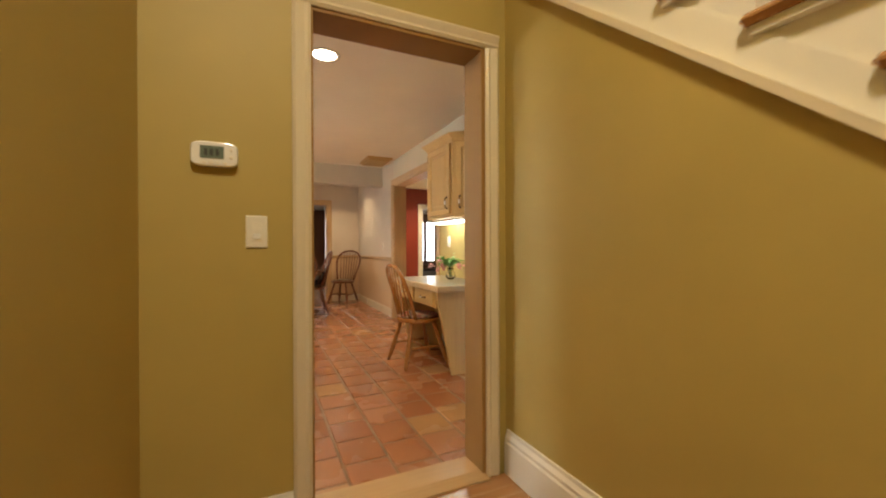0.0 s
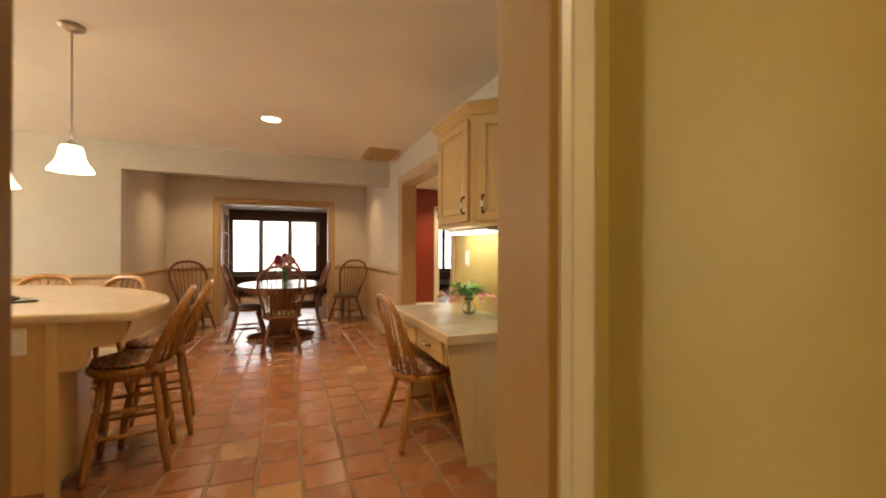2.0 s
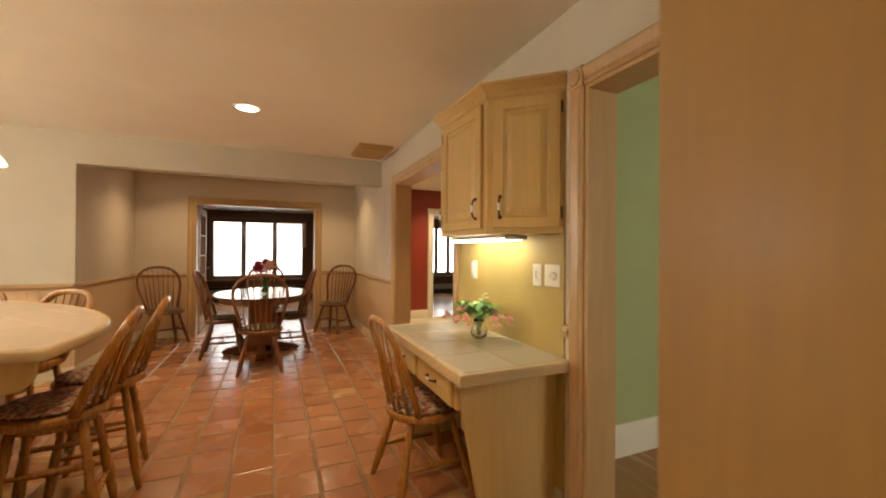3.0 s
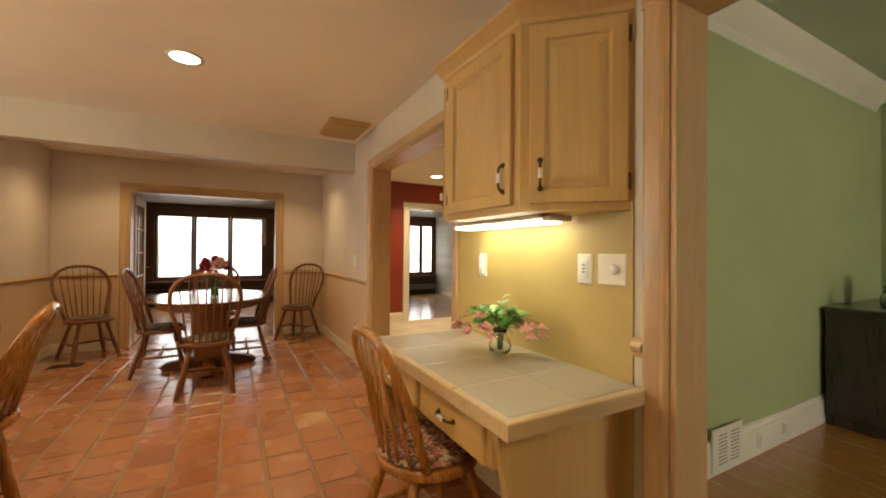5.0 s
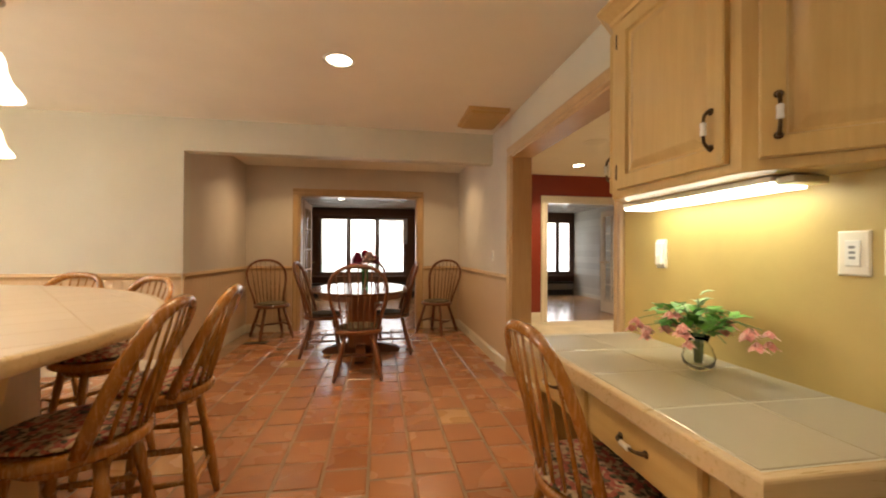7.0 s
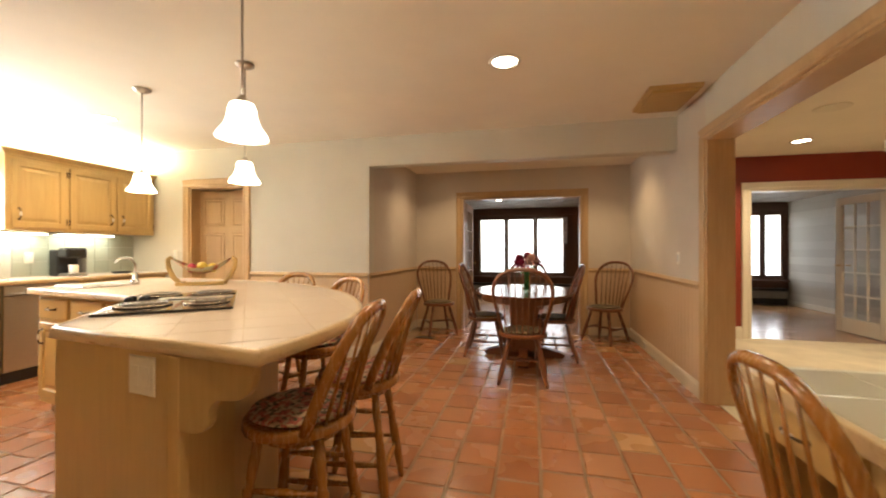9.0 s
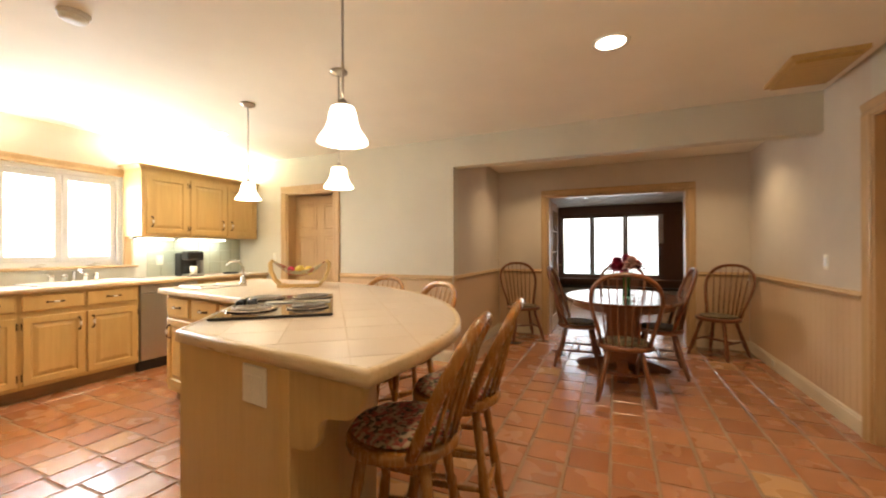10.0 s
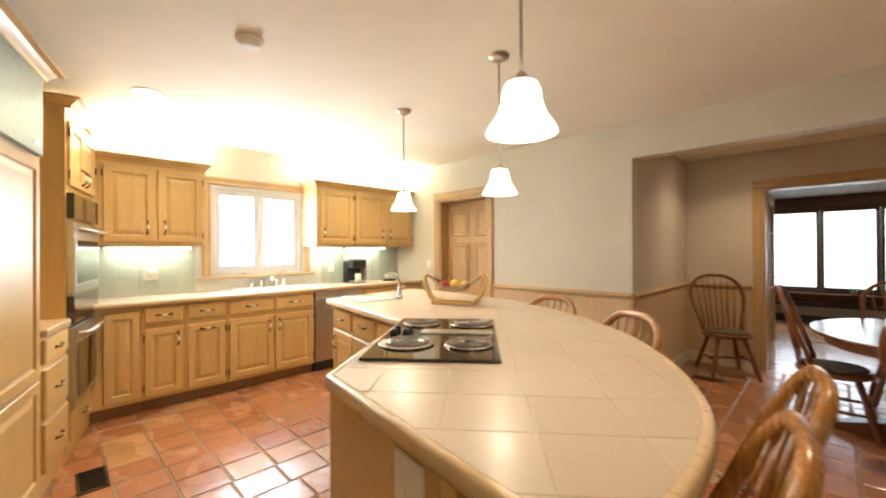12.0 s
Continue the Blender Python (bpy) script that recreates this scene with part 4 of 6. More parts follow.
def island():
    t = thing("kitchen_island", "curved maple kitchen island with a beige tiled top", "kitchen island")
    inner = inset_outline(ISLE, 0.026)
    rim = bmesh.new()
    n = len(ISLE)
    rings = []
    for pts, z in ((inner, 0.885), (inset_outline(ISLE, 0.002), 0.886), (inset_outline(ISLE, -0.001), 0.889), (ISLE, 0.905), (inset_outline(ISLE, 0.001), 0.921), (inset_outline(ISLE, 0.006), 0.928), (inset_outline(ISLE, 0.014), 0.9305), (inner, 0.930), (inner, 0.916)):
        rings.append([rim.verts.new((*p, z)) for p in pts])
    for a, c in zip(rings, rings[1:]):
        for k in range(n):
            rim.faces.new((a[k], a[(k + 1) % n], c[(k + 1) % n], c[k])).smooth = True
    rim.faces.new(rings[0][::-1])
    bmesh.ops.recalc_face_normals(rim, faces=rim.faces[:])
    part("edge", rim, EDGE_X, t, "thick rounded maple edge")
    top = part("worktop", prism(inner, 0.8855, 0.9271), GROUT_LIGHT, t, "beige tiled worktop")
    body = [(-0.516, 4.600), (0.13, 4.507), (0.13, 4.75), (0.06, 5.1), (-0.16, 5.4), (-0.55, 5.8), (-1.1, 6.15), (-1.9, 6.32), (-2.45, 6.34), (-2.37, 5.67), (-1.09, 5.45)]
    part("body", prism(body, 0.09, 0.884), MAPLE, t, "plain maple cladding")
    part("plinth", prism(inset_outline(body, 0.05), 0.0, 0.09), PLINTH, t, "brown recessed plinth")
    part("post", boxes(((0.112, 4.49, 0.0), (0.157, 4.53, 0.884)), bev=0.004), MAPLE, t)
    corb = [(0.0, 0.23), (0.0, 0.0)] + arc_points([(0.05, 0.0), (0.085, 0.008), (0.105, 0.035), (0.11, 0.075), (0.135, 0.105), (0.175, 0.11), (0.22, 0.118), (0.25, 0.145), (0.262, 0.19), (0.264, 0.23)], 3)
    part("corbel", prism([(0.155 + x, 0.654 + z) for x, z in corb], 4.492, 4.527, 0.003, axis="y"), MAPLE, t, "scrolled maple bracket")
    part("corbel", prism([(x, 0.654 + z) for x, z in corb], -0.017, 0.017, 0.003, axis="y"), MAPLE, t, "", pose(-0.30, 5.60, 0, 0, 0, 45))
    # drawers and doors of the sink wing, looking to the window
    u = Vector((-1.09 + 2.37, 5.45 - 5.67)).normalized()
    a = math.degrees(math.atan2(u.y, u.x))
    for k in range(3):
        p = Vector((-2.37, 5.67)) + u * (0.22 + 0.42 * k)
        front("drawer", 0.38, 0.15, t, facing(p.x, p.y, 0.71, a), SLAB, (0, 0.075, True))
        front("door", 0.38, 0.54, t, facing(p.x, p.y, 0.14, a), pull=(0.13 if k % 2 else -0.13, 0.44, False))
    v = Vector((-0.516 + 1.09, 4.60 - 5.45)).normalized()
    a = math.degrees(math.atan2(v.y, v.x))
    for k in range(2):
        p = Vector((-1.09, 5.45)) + v * (0.26 + 0.49 * k)
        front("drawer", 0.45, 0.15, t, facing(p.x, p.y, 0.71, a), SLAB, (0, 0.075, True))
        front("door", 0.45, 0.54, t, facing(p.x, p.y, 0.14, a), pull=(0.16, 0.44, False))
    return t, top, inner


ISLAND, ISLE_TOP, ISLE_IN = island()
plate("wall_outlet", "ivory double plate on the island end panel", facing(-0.027, 4.529, 0.741, -8.2), 0.125, 0.125, "double")


def cooktop():
    c = Vector((-0.655, 5.255))
    HOB = plain("stained_hob_chrome", (0.42, 0.34, 0.28), 0.22, 1.0, 0.25, 60)
    COIL = plain("oxidised_coil_metal", (0.16, 0.13, 0.11), 0.35, 0.8, 0.2, 80)
    t = thing("cooktop", "black glass electric cooktop with coil burners", "cooktop", pose(c.x, c.y, 0.929, 0, 0, 129.5 - 90))
    part("glass_top", boxes(((-0.265, -0.43, 0), (0.265, 0.43, 0.012)), bev=0.004), BLACK_GLASS, t)
    part("vent_grille", boxes(((-0.10, 0.0, 0.012), (0.25, 0.085, 0.018)), bev=0.003), STEEL, t, "steel downdraft grille")
    for x, y, r in ((-0.125, -0.20, 0.10), (0.14, -0.20, 0.085), (-0.125, 0.26, 0.085), (0.14, 0.26, 0.10)):
        b = part("drip_pan", lathe([(r + 0.018, 0.0), (r + 0.02, 0.006), (r + 0.008, 0.008), (r - 0.01, 0.002), (0.02, 0.001), (0, 0.001)], 28), HOB, t, "dull steel drip pan", pose(x, y, 0.0125))
        coil = [(math.cos(a) * (0.018 + (r - 0.02) * a / 26), math.sin(a) * (0.018 + (r - 0.02) * a / 26), 0.012) for a in (26 * k / 90 for k in range(91))]
        part("coil", tube(coil, 0.0052, 6), COIL, b, "flat spiral heating coil")
    for k in range(4):
        part("knob", lathe([(0.02, 0), (0.019, 0.016), (0.012, 0.024), (0, 0.025)], 14), BLACK, t, "", pose(-0.225 + 0.06 * (k % 2), 0.0 + 0.075 * (k // 2), 0.0115))


cooktop()


# ---- pendants and ceiling fittings ----
def pendant(x, y, group, m_label, z=1.665):
    t = thing("pendant_lamp", "lit bell-shaped opal glass pendant on a nickel rod", "pendant lamp", pose(x, y, z), "island pendants")
    part("shade", lathe([(0.025, 0.142), (0.045, 0.138), (0.053, 0.118), (0.057, 0.085), (0.069, 0.050), (0.092, 0.018), (0.100, 0.0), (0.096, 0.0), (0.087, 0.018), (0.064, 0.05), (0.051, 0.085), (0.047, 0.118), (0.025, 0.136)], 28), SHADE_GLOW, t, "glowing opal glass bell")
    part("socket", lathe([(0.0, 0.172), (0.010, 0.172), (0.018, 0.16), (0.028, 0.14)], 16), NICKEL, t)
    part("rod", tube([(0, 0, 0.165), (0, 0, 2.46 - z)], 0.005, 8), NICKEL, t)
    part("canopy", lathe([(0.06, 2.468 - z), (0.058, 2.455 - z), (0.03, 2.44 - z), (0.008, 2.435 - z), (0.0, 2.435 - z)], 24), NICKEL, t)
    d = bpy.data.lights.new("pendant_bulb", "POINT")
    d.energy, d.color, d.shadow_soft_size = 4.0, PENDANT, 0.04
    new("pendant_bulb", d).location = (x, y, z - 0.03)


for x, y in ((0.05, 4.88), (-0.70, 5.79), (-1.78, 5.96)):
    pendant(x, y, "", "")


def downlight(x, y, power, z=2.47, r=0.085, group="recessed downlights", label="lit recessed ceiling downlight with a white ring"):
    t = thing("downlight", label, "ceiling light", pose(x, y, z), group)
    part("trim_ring", lathe([(r + 0.022, -0.001), (r + 0.02, -0.006), (r, -0.008), (r - 0.004, -0.002), (r - 0.004, -0.001)], 28), PORCELAIN, t)
    part("lamp_face", lathe([(0.0, -0.004), (r - 0.004, -0.003), (r - 0.004, -0.001), (0, -0.001)], 24), CAN_GLOW, t, "glowing lamp face")
    area("downlight_lamp", (x, y, z - 0.012), (x, y, 0), 2 * r, power, WARM, None, 125)


for x, y, p in ((1.05, 3.95, 4), (1.02, 6.15, 12), (-2.77, 4.44, 10), (-2.78, 6.41, 10)):
    downlight(x, y, p)
downlight(0.05, 8.7, 6, 2.41)
downlight(1.95, 8.6, 6, 2.41)


# ---- window-wall kitchen run ----
WX, FX, UX = -3.92, -3.40, -3.58


def base_unit(y0, y1, label, fronts, plain_end=False):
    t = thing("base_cabinet", label, "cabinet", pose(FX, (y0 + y1) / 2, 0), "base cabinets")
    h = (y1 - y0) / 2
    part("body", boxes(((WX - FX, -h + 0.001, 0.10), (0, h - 0.001, 0.893))), MAPLE, t)
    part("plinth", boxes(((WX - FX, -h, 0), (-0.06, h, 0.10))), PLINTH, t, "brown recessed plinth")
    for kind, c, w, z, hh, pull in fronts:
        front(kind, w, hh, t, facing(0.0, c, z, 90), SLAB if kind == "drawer" else RAISED, pull, hinge=None if kind == "drawer" or not pull else (-1 if pull[0] > 0 else 1))
    return t


base_unit(3.75, 4.48, "pickled maple corner base cabinet with a full-height door", [("door", 0.24, 0.23, 0.13, 0.72, None)])
base_unit(4.48, 4.79, "pickled maple base cabinet with a drawer over a door", [("drawer", 0, 0.27, 0.738, 0.135, (0, 0.068, True)), ("door", 0, 0.27, 0.13, 0.56, (0.10, 0.46, False))])
base_unit(4.79, 5.13, "pickled maple base cabinet with a drawer over a pull-out", [("drawer", 0, 0.30, 0.738, 0.135, (0, 0.068, True)), ("door", 0, 0.30, 0.13, 0.56, (0, 0.515, True))])
base_unit(5.13, 6.005, "pickled maple sink base with two doors", [("drawer", -0.215, 0.41, 0.738, 0.135, (0, 0.068, True)), ("drawer", 0.215, 0.41, 0.738, 0.135, (0, 0.068, True)), ("door", -0.215, 0.41, 0.13, 0.56, (0.165, 0.46, False)), ("door", 0.215, 0.41, 0.13, 0.56, (-0.165, 0.46, False))])
base_unit(6.62, 7.598, "pickled maple base cabinet beside the dishwasher", [("drawer", -0.23, 0.42, 0.738, 0.135, (0, 0.068, True)), ("drawer", 0.23, 0.42, 0.738, 0.135, (0, 0.068, True)), ("door", -0.23, 0.42, 0.13, 0.56, (0.165, 0.46, False)), ("door", 0.23, 0.42, 0.13, 0.56, (-0.165, 0.46, False))])


def dishwasher():
    t = thing("dishwasher", "stainless steel dishwasher between maple cabinets", "dishwasher", pose(FX, 6.312, 0))
    part("body", boxes(((WX - FX, -0.30, 0.0), (-0.03, 0.30, 0.89))), BLACK, t)
    part("door", boxes(((-0.029, -0.297, 0.11), (0.018, 0.297, 0.793)), bev=0.004), STEEL, t, "brushed steel door")
    part("control_panel", boxes(((-0.029, -0.297, 0.798), (0.02, 0.297, 0.886)), bev=0.004), STEEL, t)
    part("handle", boxes(((0.018, -0.24, 0.803), (0.035, 0.24, 0.818)), bev=0.005), STEEL, t)
    part("kick_plate", boxes(((-0.028, -0.297, 0.01), (-0.01, 0.297, 0.105))), BLACK, t)


dishwasher()


def counter():
    t = thing("worktop", "long beige tiled kitchen worktop with a maple edge", "worktop")
    top = part("slab", boxes(((WX, 3.3, 0.894), (FX + 0.01, 7.598, 0.9285)), bev=0.0), GROUT_LIGHT, t)
    part("edge", prism([(FX + 0.01, 0.892), (FX + 0.038, 0.892), (FX + 0.045, 0.908), (FX + 0.04, 0.928), (FX + 0.025, 0.934), (FX + 0.01, 0.932)], 4.15, 7.598, axis="y"), EDGE_X, t, "rounded maple edge")
    tile = sheet(prism([(0, 0), (0.255, 0), (0.255, 0.255), (0, 0.255)], 0, 0.009, 0.002, seg=1), "tile", BEIGE_TILE)
    for i in range(2):
        for j in range(13):
            part("tile", tile, None, top, "", pose(WX + 0.008 + i * 0.26, 4.18 + j * 0.262, 0.9215))


counter()


def sink():
    t = thing("kitchen_sink", "white double kitchen sink set in the worktop", "sink", pose(-3.66, 5.68, 0.928))
    bm = bmesh.new()
    box((-0.23, -0.42, 0.0), (0.21, -0.395, 0.018), 0.006, bm)
    box((-0.23, 0.395, 0.0), (0.21, 0.42, 0.018), 0.006, bm)
    box((-0.23, -0.40, 0.0), (-0.16, 0.40, 0.018), 0.006, bm)
    box((0.185, -0.40, 0.0), (0.21, 0.40, 0.018), 0.006, bm)
    box((-0.17, -0.012, 0.0), (0.19, 0.012, 0.012), 0.004, bm)
    part("rim", bm, PORCELAIN, t)
    part("basin", boxes(((-0.165, -0.397, 0.003), (0.188, 0.397, 0.006))), PORCELAIN, t, "white enamel basin")
    f = part("faucet", tube([(-0.20, 0, 0.015), (-0.20, 0, 0.10), (-0.17, 0, 0.125), (-0.06, 0, 0.115), (-0.05, 0, 0.10)], 0.012, 10), CHROME, t, "chrome spout")
    for y in (-0.17, -0.07, 0.09, 0.18):
        part("tap", lathe([(0.02, 0.015), (0.018, 0.045), (0.024, 0.055), (0.02, 0.085), (0.0, 0.09)], 14), CHROME, t, "chrome tap", pose(-0.20, y, 0))
    for y in (-0.17, 0.09):
        part("lever", tube([(-0.20, y, 0.085), (-0.16, y - 0.06, 0.10)], 0.006, 8), CHROME, t)


sink()


def wall_unit(y0, y1, doors, label):
    t = thing("wall_cabinet", label, "cabinet", pose(UX, (y0 + y1) / 2, 1.395), "kitchen wall cabinets")
    h = (y1 - y0) / 2
    part("body", boxes(((WX - UX, -h, 0), (0, h, 0.72)), bev=0.002), MAPLE, t)
    part("cornice", crown([(WX - UX, -h), (0, -h), (0, h), (WX - UX, h)], 0.705, bmesh.new(), 0.05), MAPLE_X, t, "moulded maple cornice")
    for c, w, side in doors:
        front("door", w, 0.64, t, facing(0, c, 0.03, 90), pull=(side * (w / 2 - 0.05), 0.13, False), hinge=-side)
    return t


wall_unit(3.60, 4.99, [(-0.27, 0.36, -1), (0.13, 0.345, 1), (0.50, 0.345, -1)], "pickled maple wall cabinet with raised-panel doors")
wall_unit(6.13, 7.597, [(-0.47, 0.44, -1), (0.015, 0.46, 1), (0.49, 0.44, -1)], "pickled maple wall cabinet beside the pantry door")

# splashback of square tiles
splash = thing("splashback", "sage grey tiled splashback above the worktop", "splashback", kind="structure")
part("mortar", boxes(((WX, 3.3, 0.934), (WX + 0.006, 5.03, 1.394)), ((WX, 6.23, 0.934), (WX + 0.006, 7.598, 1.394)), ((WX, 5.03, 0.934), (WX + 0.006, 6.23, 1.05))), GROUT_GREY, splash)
tile = sheet(prism([(0, 0), (0.15, 0), (0.15, 0.15), (0, 0.15)], 0, 0.007, 0.0015, seg=1), "tile", SAGE_TILE)
for j in range(23):
    for k in range(3):
        y = 4.07 + 0.153 * j
        if 5.03 - 0.15 < y < 6.23:
            continue
        part("tile", tile, None, splash, "", Matrix.Translation((WX + 0.0045, y, 0.936 + k * 0.153)) @ Matrix(((0, 0, 1, 0), (1, 0, 0, 0), (0, 1, 0, 0), (0, 0, 0, 1))))

for y0, y1 in ((4.28, 4.92), (6.20, 6.58), (6.68, 7.25)):
    under_light("kitchen", (-3.86, y0, 1.366), (-3.76, y1, 1.394), None, 1.2)


def cove(y0, y1):
    """Tube lights that stand on top of the wall cabinets and wash the ceiling."""
    t = thing("cove_light", "lit tube light on top of a wall cabinet", "light fixture", pose(-3.76, (y0 + y1) / 2, 2.115), "cove lights")
    h = (y1 - y0) / 2
    part("housing", boxes(((-0.03, -h, 0.0), (0.03, h, 0.03)), bev=0.004), PORCELAIN, t)
    part("tube", tube([(0, -h + 0.02, 0.045), (0, h - 0.02, 0.045)], 0.013, 10), TUBE_GLOW, t, "glowing tube")
    c = (y0 + y1) / 2
    area("cove_lamp", (-3.70, c, 2.18), (-3.70, c, 3.0), 0.12, COVE_POWER * (y1 - y0), TUBE, y1 - y0).rotation_euler = (radians(180), 0, 0)


COVE_POWER = 21
cove(3.7, 4.95)
cove(6.15, 7.5)


def window(name, label, m, w, h, sashes, mat, depth=0.10, parent_kind="structure"):
    """A window set in an opening: local x along the wall, y outwards, z up from the sill."""
    t = thing(name, label, "window", m, kind="structure")
    f = 0.045
    part("window_frame", boxes(((-w / 2, 0, 0), (-w / 2 + f, depth, h)), ((w / 2 - f, 0, 0), (w / 2, depth, h)), ((-w / 2 + f, 0, 0), (w / 2 - f, depth, f)), ((-w / 2 + f, 0, h - f), (w / 2 - f, depth, h)), bev=0.003), mat, t)
    sw = (w - 2 * f) / sashes
    for k in range(sashes):
        x0 = -w / 2 + f + k * sw
        s = 0.056
        sash = part("sash", boxes(((x0 + 0.002, 0.025, f), (x0 + s, 0.065, h - f)), ((x0 + sw - s, 0.025, f), (x0 + sw - 0.002, 0.065, h - f)), ((x0 + s, 0.025, f), (x0 + sw - s, 0.065, f + s)), ((x0 + s, 0.025, h - f - s), (x0 + sw - s, 0.065, h - f)), bev=0.004), mat, t)
        p = part("pane", boxes(((x0 + s - 0.003, 0.043, f + s - 0.003), (x0 + sw - s + 0.003, 0.047, h - f - s + 0.003))), PANE, sash, "clear glass pane")
        p.visible_shadow = False
    return t


window("window_kitchen", "white two-sash casement window over the sink", Matrix.Translation((WX - 0.02, 5.63, 1.085)) @ pose(0, 0, 0, 0, 0, 90), 1.0, 0.96, 2, VINYL)
door_trim("trim_kitchen_window", "y", WX, 1, 5.13, 6.13, 2.045, 0.08, CASING, "pickled oak window casing", 1.085)
structure("window_sill", boxes(((WX - 0.02, 5.0, 1.055), (WX + 0.05, 6.26, 1.083)), bev=0.006), CASING_Y, "pickled oak window sill", "trim")
for y in (5.42, 5.84):
    h = thing("window_crank", "grey metal casement crank handle on the sill", "window handle", pose(WX + 0.012, y, 1.083), "window cranks")
    part("base", boxes(((-0.012, -0.04, 0.0), (0.012, 0.04, 0.016)), bev=0.004), NICKEL, h)
    part("lever", tube([(0, 0, 0.014), (0.006, 0.03, 0.03), (0.004, 0.07, 0.022)], 0.006, 7), NICKEL, h)

for i, (a, b, n) in enumerate(WINS):
    window("window_sunroom_%d" % (i + 1), "dark-framed sunroom window", Matrix.Translation(((a + b) / 2, 13.71, 0.54)), b - a, 1.55, n, SUN_WOOD)
# Out-of-view window, added so that daylight reaches the green room.
window("window_green_room", "unseen white window added to daylight the green room", Matrix.Translation((4.6, -1.22, 0.6)) @ pose(0, 0, 0, 0, 0, 180), 2.0, 1.55, 2, VINYL)

# ---- tall units: refrigerator, drawer base, ovens ----
U0, UD = Vector((-1.9, 3.79)), Vector((-0.972, 0.234))


def run_pose(u, z=0.0):
    p = U0 + UD * u
    return pose(p.x, p.y, z, 0, 0, math.degrees(math.atan2(UD.y, UD.x)))


def refrigerator():
    """Local x along the run, fronts to -y."""
    t = thing("refrigerator", "tall built-in refrigerator with maple door panels", "refrigerator", run_pose(0))
    part("body", boxes(((-0.6, 0.0, 0.0), (0.5, 0.60, 2.27))), MAPLE, t)
    part("grille", boxes(((-0.58, -0.03, 1.85), (0.44, 0.0, 2.265)), bev=0.004), plain("grey_green_metal", (0.19, 0.21, 0.18), 0.4, 0.6), t, "grey-green metal top panel")
    part("badge", boxes(((0.30, -0.034, 1.89), (0.38, -0.029, 1.92))), STEEL, t, "small steel badge")
    part("cornice", crown([(0.5, 0.60), (0.5, -0.02), (-0.6, -0.02)][::-1], 2.27, bmesh.new(), 0.07), MAPLE_X, t, "moulded maple cornice")
    front("upper_door", 0.96, 1.14, t, facing(-0.06, -0.001, 0.68, 0))
    front("lower_drawer", 0.96, 0.56, t, facing(-0.06, -0.001, 0.10, 0))


refrigerator()


def drawer_base():
    t = thing("drawer_cabinet", "narrow pickled maple drawer cabinet between refrigerator and ovens", "cabinet", run_pose(0.73))
    part("body", boxes(((-0.228, 0.0, 0.0), (0.228, 0.58, 0.875))), MAPLE, t)
    part("worktop", boxes(((-0.228, -0.03, 0.876), (0.228, 0.58, 0.915)), bev=0.006), EDGE_X, t)
    for z, h in ((0.72, 0.135), (0.42, 0.27), (0.12, 0.27)):
        front("drawer", 0.42, h, t, facing(0, 0, z, 0), SLAB, (0, h / 2, True))
    part("back_panel", boxes(((-0.228, 0.52, 0.916), (0.228, 0.58, 2.25))), MAPLE, t)


drawer_base()


def oven_tower():
    t = thing("oven_tower", "pickled maple tower with stainless double wall ovens", "oven", run_pose(1.33))
    part("body", boxes(((-0.365, 0.0, 0.0), (0.365, 0.60, 2.27))), MAPLE, t)
    part("cornice", crown([(0.365, 0.60), (0.365, -0.02), (-0.365, -0.02), (-0.365, 0.6)][::-1], 2.27, bmesh.new(), 0.07), MAPLE_X, t, "moulded maple cornice")
    front("door", 0.33, 0.42, t, facing(-0.172, 0, 1.78, 0), pull=(0.12, 0.09, False), hinge=-1)
    front("door", 0.33, 0.42, t, facing(0.172, 0, 1.78, 0), pull=(-0.12, 0.09, False))
    for z0, z1 in ((1.56, 1.73), (0.87, 1.05)):
        part("control_panel", boxes(((-0.345, -0.04, z0), (0.345, 0.0, z1)), bev=0.004), BLACK_GLASS, t, "black glass control panel")
    for z0, z1 in ((1.07, 1.54), (0.31, 0.85)):
        d = part("oven_door", boxes(((-0.345, -0.045, z0), (0.345, 0.0, z1)), bev=0.005), STEEL, t, "stainless oven door")
        part("oven_glass", boxes(((-0.29, -0.048, z0 + 0.06), (0.29, -0.044, z1 - 0.12)), bev=0.001), BLACK_GLASS, d, "black oven glass")
        part("handle", tube([(-0.28, -0.05, z1 - 0.05), (-0.27, -0.10, z1 - 0.05), (0.27, -0.10, z1 - 0.05), (0.28, -0.05, z1 - 0.05)], 0.014, 8), STEEL, d, "steel bar handle")
    front("drawer", 0.66, 0.19, t, facing(0, 0, 0.10, 0), SLAB, (0, 0.095, True))


oven_tower()

